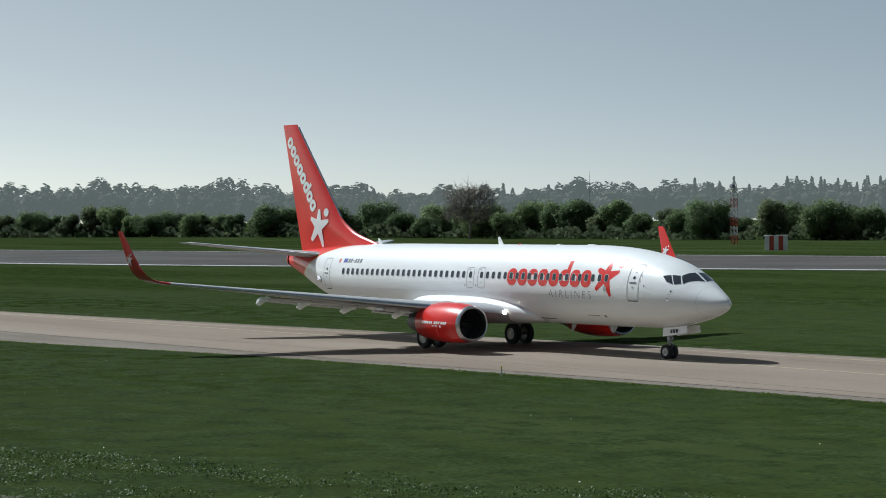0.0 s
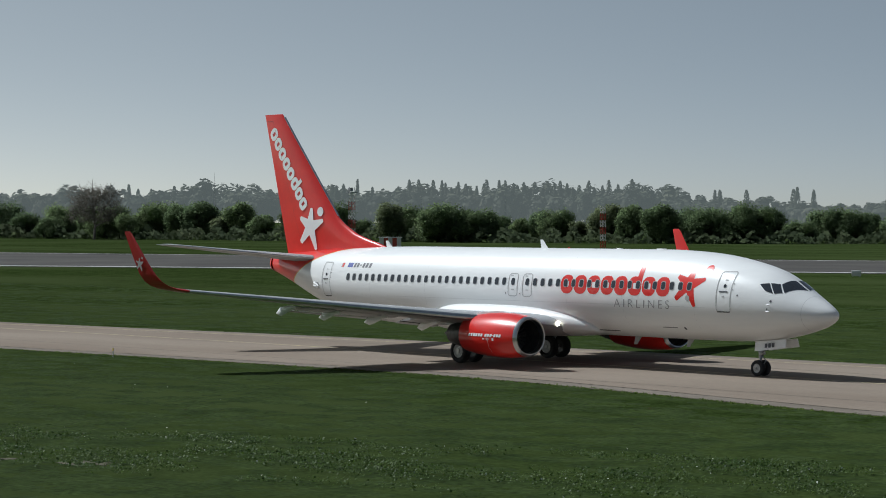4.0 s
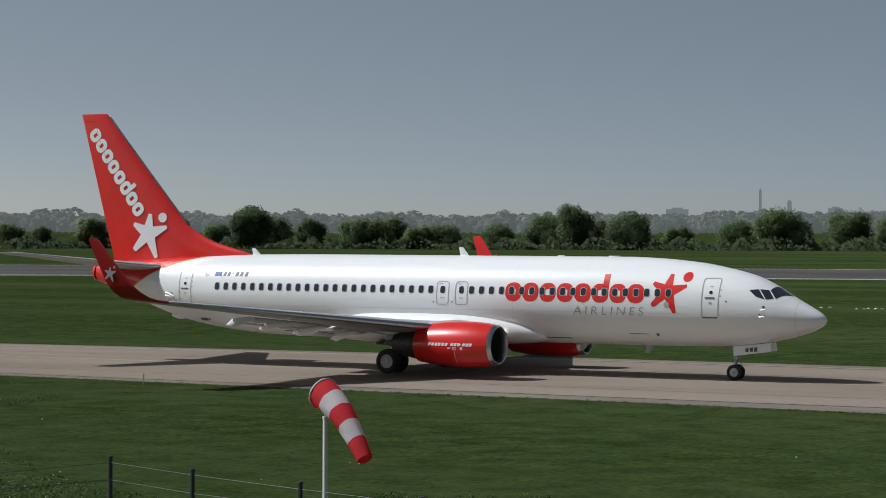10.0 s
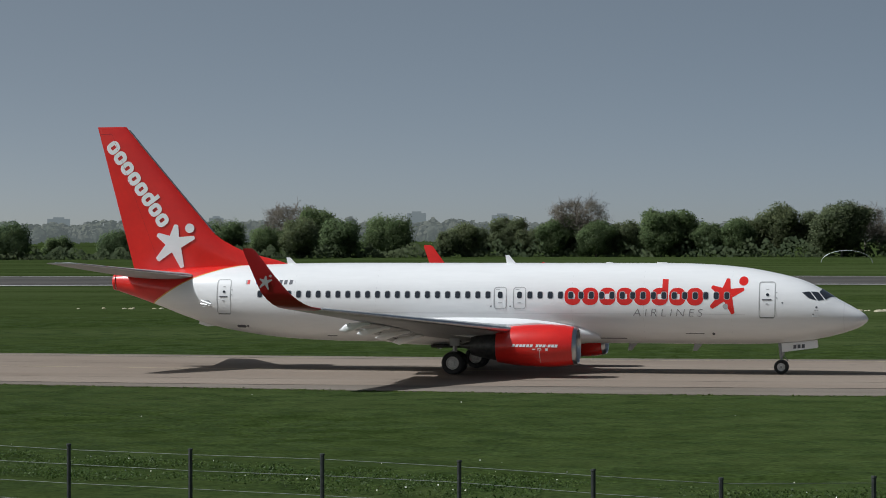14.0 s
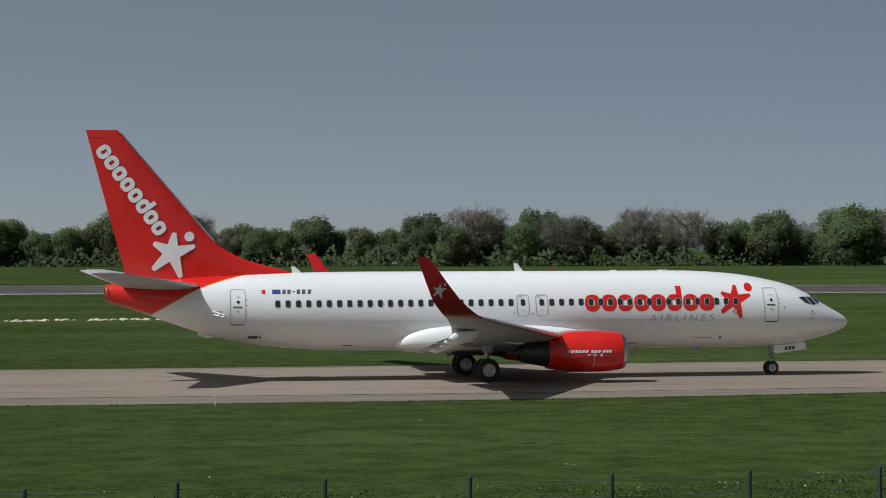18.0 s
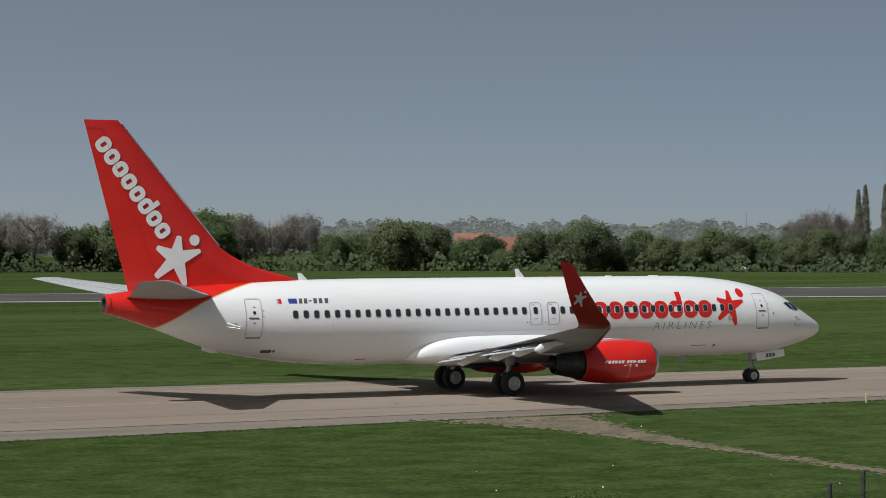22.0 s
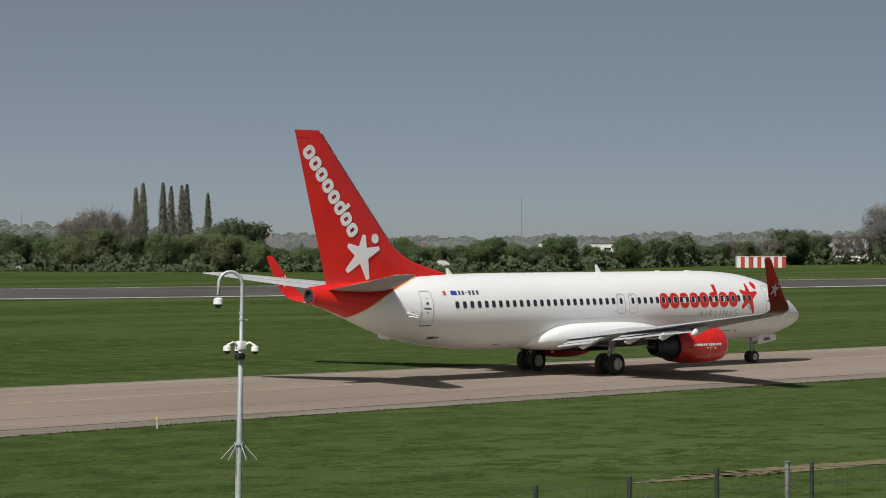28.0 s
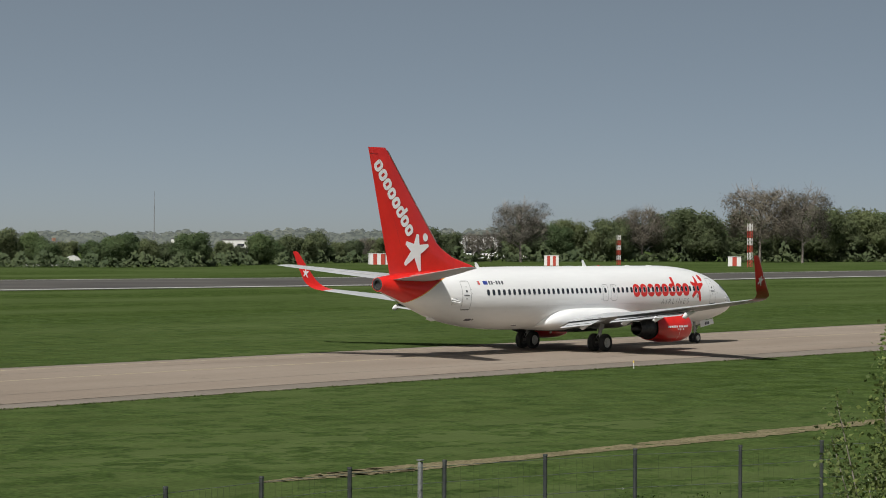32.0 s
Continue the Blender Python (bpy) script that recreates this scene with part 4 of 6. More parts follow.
    for u in np.linspace(-1, 1, 40):
        s = math.sin(u * math.pi / 2)
        x = 1.3 - 5.6 * s
        k = max(0.0, 1 - abs(s) ** (2.2 if s < 0 else 4.5)) ** 0.5
        hw, top, bot = 1.1 + 1.08 * k, 1.78 + 1.18 * k, 1.60 - 0.33 * k
        rings.append([Vector((x, hw * math.copysign(abs(math.cos(a)) ** 0.75, math.cos(a)), (top + bot) / 2 + (top - bot) / 2 * math.copysign(abs(math.sin(a)) ** 0.8, math.sin(a)))) for a in np.linspace(0, 2 * math.pi, 41)[:-1]])
    loft(bm, rings)
    part("belly_fairing", finish(bm), "white", jet, "smooth white fairing over the wing root")
    bm = bmesh.new()
    box(bm, -0.1, 0, 1.30, 2.7, 3.6, 0.16, 0.05)
    part("wheel_well", bm, "black", jet, "dark open wheel well")

    # wings
    for side in (-1, 1):
        st = [(1.3, 6.0, 8.5, 1.80, 0.125, -6), (1.95, 5.25, 7.7, 1.88, 0.125, -6), (2.9, 4.35, 6.8, 1.99, 0.12, -6), (4.0, 3.76, 6.16, 2.12, 0.115, -6), (5.6, 2.90, 5.2, 2.31, 0.11, -6),
              (9.0, 1.06, 4.0, 2.70, 0.105, -6), (12.5, -0.83, 2.85, 3.10, 0.10, -6), (16.6, -3.04, 1.6, 3.56, 0.10, -6)]
        wing = part("wing", surface(st, side, 14), "wing", jet, "grey swept wing")
        st2 = [(16.6, -3.04, 1.6, 3.56, 0.10, -6), (17.05, -3.3, 1.52, 3.64, 0.09, -14), (17.36, -3.55, 1.45, 3.78, 0.085, -32), (17.55, -3.85, 1.36, 4.0, 0.08, -55), (17.64, -4.2, 1.24, 4.3, 0.08, -74), (17.78, -4.85, 0.92, 5.1, 0.08, -80), (17.93, -5.6, 0.55, 6.1, 0.08, -80), (17.95, -5.75, 0.4, 6.2, 0.05, -80)]
        # starboard winglet gets the red with shade painted in, port the plain red
        part("winglet", surface(st2, side, 10), "maroon" if side < 0 else "red", wing, "red upturned winglet")

        def on_winglet(u, v):
            ys = spline([4.0, 4.3, 5.1, 6.1], [17.55, 17.64, 17.78, 17.93], v)
            return Vector((u, side * (ys + 0.062 * (1.4 - (v - 4.2) * 0.3)), v))

        if side < 0:
            # starboard star is white too, greyed in colour to stand for shade
            sd = decal("winglet_star", [star(-5.2, 4.76, 0.5)], on_winglet, "seal", wing, "white star figure dulled to grey as if shaded", step=0.3)
            decal("winglet_star_ball", [disc(-4.96, 5.02, 0.06, 10)], on_winglet, "seal", wing)
        else:
            def on_inner(u, v):
                return on_winglet(u, v) - Vector((0, 0.124 * (1.4 - (v - 4.2) * 0.3), 0))

            decal("winglet_star", [star(-5.2, 4.76, 0.5)], on_inner, "white", wing, "white star figure", step=0.3)
            decal("winglet_star_ball", [disc(-4.96, 5.02, 0.06, 10)], on_inner, "white", wing)
        bm = bmesh.new()
        pipe(bm, [(le + 0.0, side * y, z - 0.01) for y, le, ch, z, th, tl in st[3:]], [0.17, 0.15, 0.115, 0.085, 0.05], 10)
        part("slat", bm, "silver", wing, "bare metal leading edge slat")
        # flaps a little lowered, behind the trailing edge
        for y0, y1 in ((2.1, 4.5), (5.7, 11.2)):
            fl_st = []
            for y in (y0, y1):
                te = -2.42 if y < 5.6 else -2.30 - (y - 5.6) * 0.1265
                z = 1.86 + (y - 1.88) * 0.114 - 0.05
                c = 1.25 if y < 5.7 else 1.15 - (y - 5.7) * 0.05
                fl_st.append((y, te + 0.75, c, z, 0.13, -6))
            fb = surface(fl_st, side, 8)
            for v in fb.verts:
                d = fl_st[0][1] - v.co.x
                v.co.z -= max(0.0, d) * 0.16
            part("flap", fb, "wing", wing, "slightly lowered grey flap")
            for dx, dz, r in ((0.50, 0.10, 0.05), (1.25, 0.20, 0.03)):
                bm = bmesh.new()
                pipe(bm, [(f[1] - 0.75 + dx, side * f[0], f[3] + dz) for f in fl_st], r, 6)
                part("flap_gap", bm, "black", wing, "dark gap ahead of the flap")
            aft = [(y, le - c - 0.02, c * 0.28, z - 0.17 * c, 0.12, -6) for y, le, c, z, th, tl in fl_st]
            fb = surface(aft, side, 8)
            for v in fb.verts:
                v.co.z -= max(0.0, aft[0][1] - v.co.x) * 0.3
            part("aft_flap", fb, "wing", wing, "narrow grey aft flap")
            bm = bmesh.new()
            pipe(bm, [(f[1] - 0.01, side * f[0], f[3] + 0.005) for f in aft], 0.03, 6)
            part("flap_gap", bm, "black", wing, "dark gap ahead of the flap")
        # flap track fairings
        for y, ln in ((3.4, 1.5), (6.6, 1.7), (9.1, 1.6), (11.4, 1.45)):
            te = -2.4 if y < 5.6 else -2.30 - (y - 5.6) * 0.1265
            z0 = 1.70 + (y - 1.88) * 0.112
            bm = bmesh.new()
            rings = []
            for s in np.linspace(0, 1, 11):
                x = te + ln * 0.62 - ln * 1.0 * s
                r = 0.04 + 0.15 * s**0.8 if s < 0.8 else 0.015 + 0.14 * (1 - s) / 0.2
                zz = z0 - 0.04 - 0.36 * max(0, s - 0.2)
                rings.append([Vector((x, side * y + r * 0.6 * math.cos(a), zz + r * 1.3 * math.sin(a))) for a in np.linspace(0, 2 * math.pi, 13)[:-1]])
            loft(bm, rings)
            part("flap_track_fairing", finish(bm), "white", wing, "pale canoe-shaped flap fairing")
        bm = bmesh.new()
        revolve(bm, [(0.0, 0.0), (-0.02, 0.09), (-0.1, 0.13)], 14, "x", (5.28, side * 1.99, 1.97))
        part("landing_light", finish(bm), "lampglow", wing, "lit landing light in the wing root")

        # engine
        cy, cz = side * 4.83, 1.48
        eng = new("engine")
        eng.parent = jet
        eng["label"] = "red engine nacelle with a polished inlet lip"

        def nacelle(profile, name, mat, flat=True, label="", n=40):
            bm = bmesh.new()
            rings = []
            for x, r in profile:
                rr = []
                for i in range(n):
                    a = 2 * math.pi * i / n
                    k = 1.0 - (0.07 if flat else 0) * max(0.0, -math.sin(a)) ** 2
                    rr.append(Vector((x, cy + r * math.cos(a) * (1.03 if flat else 1), cz + r * k * math.sin(a))))
                rings.append(rr)
            loft(bm, rings, caps=False)
            return part(name, finish(bm), mat, eng, label)

        nacelle([(6.20, 0.93), (5.8, 1.0), (5.2, 1.045), (4.5, 1.05), (3.8, 1.02), (3.2, 0.955), (2.55, 0.85), (2.52, 0.81), (2.9, 0.80)], "cowling", "red", True, "red engine cowling")
        nacelle([(6.21, 0.932), (6.32, 0.90), (6.385, 0.85), (6.37, 0.80), (6.28, 0.775), (6.1, 0.76)], "inlet_lip", "silver", True, "polished metal inlet lip")
        nacelle([(6.12, 0.762), (5.7, 0.77), (5.25, 0.78), (5.2, 0.78)], "inlet_duct", "dark", True)
        nacelle([(5.22, 0.79), (5.2, 0.4), (5.2, 0.0)], "fan_disc", "black", False)
        nacelle([(5.62, 0.0), (5.55, 0.07), (5.4, 0.16), (5.24, 0.24)], "spinner", "dark", False, "dark fan spinner", 20)
        bm = bmesh.new()
        for i in range(24):
            a = 2 * math.pi * i / 24
            e1, e2 = Vector((0, math.cos(a), math.sin(a))), Vector((0, -math.sin(a), math.cos(a)))
            c = Vector((5.28, cy, cz))
            pts = [c + e1 * 0.22 + e2 * 0.02, c + e1 * 0.76 + e2 * 0.07 + Vector((0.03, 0, 0)), c + e1 * 0.76 - e2 * 0.05 - Vector((0.05, 0, 0)), c + e1 * 0.22 - e2 * 0.03 - Vector((0.04, 0, 0))]
            vs = [bm.verts.new(p) for p in pts]
            bm.faces.new(vs)
        part("fan_blades", bm, "dark", eng, "dark fan blades")
        nacelle([(3.3, 0.70), (2.4, 0.69), (1.7, 0.56), (1.25, 0.45), (1.23, 0.41), (1.7, 0.38)], "core_cowl", "dark", False, "dark grey exhaust core cowl", 28)
        nacelle([(1.6, 0.26), (1.2, 0.22), (0.75, 0.08), (0.6, 0.0)], "exhaust_cone", "dark", False, "", 20)
        nacelle([(2.56, 0.80), (2.6, 0.5)], "fan_exit", "black", False, "", 30)
        bm = bmesh.new()
        loft(bm, [[(x, cy + s * hw, z0), (x, cy + s * hw, z1), (x, cy - s * hw, z1), (x, cy - s * hw, z0)] for s in (1,) for x, hw, z0, z1 in ((5.3, 0.03, 2.3, 2.5), (4.4, 0.16, 2.1, 2.6), (3.3, 0.2, 1.8, 2.52), (2.2, 0.2, 1.8, 2.3), (0.9, 0.16, 1.9, 2.25), (-0.4, 0.03, 2.08, 2.22))])
        part("pylon", finish(bm), "white", eng, "white engine pylon")
        bm = bmesh.new()
        loft(bm, [[(4.6, cy - side * 0.86, 1.98), (4.6, cy - side * 0.84, 2.02), (3.9, cy - side * 0.85, 1.98), (3.9, cy - side * 0.87, 1.94)], [(4.25, cy - side * 1.02, 2.2), (4.25, cy - side * 1.0, 2.24), (3.8, cy - side * 1.0, 2.22), (3.8, cy - side * 1.02, 2.18)]])
        part("nacelle_strake", finish(bm), "red", eng)

        def on_cowl(u, v):
            r = spline([2.55, 3.2, 3.8, 4.5, 5.2, 5.8, 6.2], [0.85, 0.955, 1.02, 1.05, 1.045, 1.0, 0.93], u)
            a = math.asin(max(-1, min(1, (v - cz) / r)))
            k = 1.0 - 0.07 * max(0.0, -math.sin(a)) ** 2
            return Vector((u, cy + side * (r * 1.03 * math.cos(a) + 0.008), cz + r * k * math.sin(a)))

        if side < 0:
            decal("cowling_bars", [[(x, 1.48), (x + 0.13, 1.48), (x + 0.17, 1.61), (x + 0.04, 1.61)] for x in (3.35, 3.53, 3.71, 3.87, 4.05, 4.22, 4.5, 4.66, 4.83, 5.08, 5.24, 5.40)] + [[(4.98, 1.53), (5.05, 1.53), (5.05, 1.56), (4.98, 1.56)]], on_cowl, "white", eng, "short white bars on the cowling")["kind"] = "stuff"
            decal("cowling_marks", frame_band(4.6, 1.33, 4.78, 1.43, 0.03, 0.025) + [[(4.35, 1.35), (4.5, 1.35), (4.5, 1.41), (4.35, 1.41)], [(4.98, 1.31), (5.1, 1.31), (5.1, 1.43), (4.98, 1.43)], [(4.69, 0.7), (4.705, 0.7), (4.705, 1.33), (4.69, 1.33)]], on_cowl, "white", eng)

        # main gear
        gear = new("main_gear")
        gear.parent = jet
        gear["label"] = "grey steel main landing gear leg"
        gy = side * 2.86
        bm = bmesh.new()
        pipe(bm, [(0.0, gy, 0.56), (0.0, gy, 1.05)], 0.075, 14)
        pipe(bm, [(0.0, gy, 1.0), (0.05, gy + side * 0.05, 2.0)], 0.115, 14)
        part("strut", bm, "steel", gear)
        bm = bmesh.new()
        tube(bm, (0, gy - 0.58, 0.56), (0, gy + 0.58, 0.56), 0.07, 0.07, 12)
        part("axle", bm, "steel", gear)
        bm = bmesh.new()
        tube(bm, (0.02, gy, 1.45), (0.1, gy - side * 1.3, 1.6), 0.055, 0.05, 8)
        part("side_brace", bm, "steel", gear)
        bm = bmesh.new()
        pipe(bm, [(-0.1, gy, 0.66), (-0.36, gy, 0.92), (-0.1, gy, 1.15)], 0.035, 6)
        part("torque_link", bm, "steel", gear)
        bm = bmesh.new()
        box(bm, 0.0, 0, 0, 0.5, 0.03, 0.5, 0.012, Matrix.Translation((0.02, gy + side * 0.16, 1.62)) @ Matrix.Rotation(radians(-12 * side), 4, "X"))
        part("gear_door", bm, "wing", gear, "grey gear leg door")
        for s in (-1, 1):
            WHEELS.append((build_wheel(gear, 0.56, 0.40, s), (0.0, gy + s * 0.43, 0.56), 0.56))

    # nose gear
    gear = new("nose_gear")
    gear.parent = jet
    gear["label"] = "nose landing gear with two wheels"
    bm = bmesh.new()
    pipe(bm, [(15.6, 0, 0.345), (15.6, 0, 0.8)], 0.05, 12)
    pipe(bm, [(15.6, 0, 0.75), (15.5, 0, 1.7)], 0.085, 12)
    part("strut", bm, "steel", gear)
    bm = bmesh.new()
    tube(bm, (15.6, -0.3, 0.345), (15.6, 0.3, 0.345), 0.05, 0.05, 10)
    part("axle", bm, "steel", gear)
    bm = bmesh.new()
    pipe(bm, [(15.68, 0, 0.45), (15.9, 0, 0.66), (15.68, 0, 0.9)], 0.028, 6)
    part("torque_link", bm, "steel", gear)
    bm = bmesh.new()
    tube(bm, (15.55, 0, 1.0), (16.9, 0, 1.55), 0.04, 0.04, 8)
    part("drag_brace", bm, "steel", gear)
    for s in (-1, 1):
        bm = bmesh.new()
        y0, y1 = s * 0.36, s * 0.46
        loft(bm, [[(15.62, y, 1.50), (17.32, y, 1.66), (17.36, y + s * 0.06, 1.30), (15.66, y + s * 0.08, 1.08)] for y in (y0, y0 + s * 0.03)])
        door = part("gear_door", finish(bm), "white", gear, "white nose gear door with dark bars")
        if s < 0:
            bm = bmesh.new()
            for x in (16.2, 16.4, 16.6):
                zz = 1.28 + (x - 15.62) * 0.09
                vs = [bm.verts.new(p) for p in ((x, -0.462, zz - 0.08), (x + 0.14, -0.462, zz - 0.07), (x + 0.14, -0.442, zz + 0.11), (x, -0.442, zz + 0.10))]
                bm.faces.new(vs)
            part("door_bars", bm, "ink", door, "short dark bars")
        WHEELS.append((build_wheel(gear, 0.345, 0.20, s), (15.6, s * 0.20, 0.345), 0.345))
    for s in (-1, 1):
        bm = bmesh.new()
        revolve(bm, [(0.0, 0.0), (-0.02, 0.07), (-0.09, 0.09)], 12, "x", (15.74, s * 0.1, 0.98))
        part("taxi_light", finish(bm), "rim", gear)
    return jet


def build_wheel(parent, r, w, side):
    """Tyre with a hub; the hub's outer face is towards side (y)."""
    bm = bmesh.new()
    h = w / 2
    revolve(bm, [(-h * 0.75, r * 0.56), (-h * 0.95, r * 0.66), (-h, r * 0.82), (-h * 0.82, r * 0.95), (-h * 0.4, r), (-h * 0.38, r * 0.985), (-h * 0.05, r * 0.985), (0, r), (h * 0.4, r), (h * 0.82, r * 0.95), (h, r * 0.82), (h * 0.95, r * 0.66), (h * 0.75, r * 0.56)], 36, "y")
    wheel = part("wheel", finish(bm), "tyre", parent, "black aircraft tyre")
    bm = bmesh.new()
    o = side
    revolve(bm, [(o * h * 0.72, r * 0.58), (o * h * 0.86, r * 0.55), (o * h * 0.78, r * 0.50), (o * h * 0.55, r * 0.42), (o * h * 0.62, r * 0.22), (o * h * 0.85, r * 0.18), (o * h * 0.88, 0.0)], 28, "y")
    for i in range(10):
        a = 2 * math.pi * i / 10
        c = Vector((r * 0.33 * math.cos(a), o * h * 0.62, r * 0.33 * math.sin(a)))
        tube(bm, c, c + Vector((0, o * 0.02, 0)), r * 0.05, r * 0.04, 6)
    part("hub", finish(bm), "rim", wheel, "pale metal wheel hub")
    bm = bmesh.new()
    revolve(bm, [(-o * h * 0.7, r * 0.58), (-o * h * 0.5, r * 0.3), (-o * h * 0.5, 0.0)], 20, "y")
    part("brake_side", finish(bm), "dark", wheel, "dark inner side of the wheel")
    return wheel


WHEELS = []
airliner = build_aircraft()


# ---- trees and hedges ----
def leaf_mesh(name, centres, sizes, mat, seed, out=None, jitter=0.55, soft=None):
    """Many small four-sided leaf clumps at the given places, in random attitudes; soft: how far shading normals stray from out."""
    rng = np.random.default_rng(seed)
    n = len(centres)
    a = rng.normal(size=(n, 3))
    a /= np.linalg.norm(a, axis=1)[:, None]
    b = np.cross(a, rng.normal(size=(n, 3)))
    b /= np.linalg.norm(b, axis=1)[:, None]
    if out is not None:
        # leaves face roughly outwards from their lump of foliage
        nrm = out + rng.normal(size=(n, 3)) * jitter
        nrm /= np.linalg.norm(nrm, axis=1)[:, None]
        a = np.cross(nrm, rng.normal(size=(n, 3)))
        a /= np.linalg.norm(a, axis=1)[:, None]
        b = np.cross(nrm, a)
    s = np.asarray(sizes)[:, None]
    k = rng.uniform(0.5, 0.9, size=(n, 1))
    c = np.asarray(centres)
    v = np.stack([c - a * s, c - b * s * k, c + a * s * 0.8, c + b * s * k * 0.9], 1).reshape(-1, 3)
    me = bpy.data.meshes.new(name)
    me.from_pydata(v.tolist(), [], np.arange(4 * n).reshape(-1, 4).tolist())
    me.materials.append(M[mat])
    if soft is not None:
        sn = out / np.linalg.norm(out, axis=1)[:, None] + rng.normal(size=(n, 3)) * soft
        sn /= np.linalg.norm(sn, axis=1)[:, None]
        me.polygons.foreach_set("use_smooth", [True] * n)
        me.normals_split_custom_set_from_vertices(np.repeat(sn, 4, axis=0).tolist())
    return me


def crown_lumps(rng, h, spread, base, count, lump, spindle=False):
    """Centres and radii of the lumps of foliage that make up an uneven crown; they overlap widely."""
    out = []
    for k in range(count):
        u = (k + rng.uniform(0.2, 0.8)) / count
        z = base + lump * 0.8 + (0.97 - lump - base - lump * 0.8) * u
        t = (z - base) / (1 - base)
        a = k * 2.4 + rng.uniform(-0.5, 0.5)
        if spindle:
            w = (1 - u) ** 0.75 * (0.5 + 0.5 * min(1.0, u / 0.22))
            z, r, size = base + (0.99 - base) * u, spread * w * rng.uniform(0.2, 1.0), lump * (0.22 + 0.9 * w)
        else:
            r, size = max(0.0, spread * (0.45 + 0.65 * math.sin(math.pi * min(0.97, 0.12 + 0.8 * t))) - lump * 0.8) * rng.uniform(0.3, 1.0), lump
        out.append((np.array([r * math.cos(a), r * math.sin(a), z]) * h, rng.uniform(0.85, 1.15) * size * h))
    return out


def build_tree(kind, h, spread, base, count, per, leaf, mat, seed, label, lump=0.13, spindle=False, limbs=10, twigs=0, solid=True):
    """A tapered trunk with limbs and a crown of uneven lumps covered with many leaf clumps."""
    rng = np.random.default_rng(seed)
    tree = thing(kind, pose(0, 0, -60), label, "tree", "trees beyond the runway")
    bm = bmesh.new()
    pipe(bm, [(0, 0, -0.3), (0.02 * h, 0, h * 0.25), (0.0, 0.02 * h, h * 0.55), (0.02 * h, 0, h * 0.85)], [h * 0.022, h * 0.016, h * 0.011, h * 0.004], 7)
    for k in range(limbs):
        z = h * rng.uniform(0.2, 0.7)
        a = rng.uniform(0, 2 * math.pi)
        r = h * spread * rng.uniform(0.5, 0.95) * (1.15 - 0.5 * z / h)
        tip = Vector((r * math.cos(a), r * math.sin(a), min(z + h * rng.uniform(0.18, 0.34), h * (0.8 if spindle else 0.98))))
        mid = Vector((r * 0.5 * math.cos(a), r * 0.5 * math.sin(a), z + h * 0.1))
        pipe(bm, [(0.01 * h, 0, z), mid, tip], [h * 0.008, h * 0.006, h * 0.002], 5)
        for _ in range(twigs):
            p = mid.lerp(tip, rng.uniform(0, 1))
            q = p + Vector((rng.normal() * 0.06, rng.normal() * 0.06, rng.uniform(0.03, 0.13))) * h
            tube(bm, p, q, h * 0.0035, h * 0.0012, 3)
    part("trunk", bm, "bark", tree)
    lumps = crown_lumps(rng, h, spread, base, count, lump, spindle)
    if solid:
        bm = bmesh.new()
        for c, r in lumps:
            got = bmesh.ops.create_icosphere(bm, subdivisions=3, radius=1.0)["verts"]
            for v in got:
                k = 0.70 + 0.28 * noise.noise(v.co * 1.9 + Vector(c)) + 0.2 * noise.noise(v.co * 5.0 + Vector(c))
                v.co = Vector(c) + Vector((v.co.x, v.co.y, v.co.z * 0.85)) * (r * k)
                v.co.z = max(v.co.z, 0.02 * h)
        part("foliage_mass", bm, mat, tree, smooth=False).data.polygons.foreach_set("use_smooth", [True] * (320 * len(lumps)))
    pts, outs = [], []
    for c, r in lumps:
        d = rng.normal(size=(per, 3))
        d /= np.linalg.norm(d, axis=1)[:, None]
        pts.append(c + d * r * (rng.uniform(0.55, 1.0, size=(per, 1)) ** 0.6 * 1.16 if solid else rng.uniform(0.2, 1.18, size=(per, 1))) * (1 + 0.3 * rng.random((per, 1)) ** 4) * (1 + 0.16 * np.sin(d[:, :1] * 5 + c[0] * 3) * np.cos(d[:, 1:2] * 6 + c[1] * 3)) * np.array([1, 1, 0.85]))
        mid = c - np.array([0, 0, 0.45 * h])
        outs.append(d * 0.6 + mid / (np.linalg.norm(mid) + 0.1) * 0.6 + np.array([0, 0, 0.3]))
    pts, outs = np.concatenate(pts), np.concatenate(outs)
    ok = pts[:, 2] > 0.15
    pts, outs = pts[ok], outs[ok]
    me = leaf_mesh("crown", pts, rng.uniform(0.6, 1.25, len(pts)) * leaf, mat, seed + 50, outs, 0.9, 0.3)
    cr = new("crown", me)
    cr.parent = tree
    return tree


PROTO = {
    "green": [build_tree("leafy_tree", 12.0, 0.44, 0.04, 16, 850, 0.27, "leaf", s, "broad leafy green tree in the row beyond the runway", 0.19) for s in (1, 2, 3)],
    "dome": [build_tree("spreading_tree", 12.0, 0.62, 0.02, 13, 1200, 0.27, "leaf", s, "wide domed green tree standing beyond the runway", 0.26) for s in (11, 12, 13)],
    "olive": [build_tree("spring_tree", 12.0, 0.44, 0.05, 16, 750, 0.25, "leaf_dull", s, "olive green tree in young spring leaf beyond the runway", 0.18) for s in (4, 5)],
    "bare": [build_tree("budding_tree", 12.0, 0.46, 0.25, 70, 150, 0.13, "leaf_bare", s, "thin brown budding tree beyond the runway", 0.10, False, 34, 9, False) for s in (6, 7)],
    "poplar": [build_tree("poplar_tree", 12.0, 0.062, 0.02, 130, 90, 0.12, "leaf_poplar", s, "tall narrow poplar rising above the tree row", 0.055, True, 8, 0, False) for s in (8, 9)],
}
HUB = Vector((8.0, -6.0))


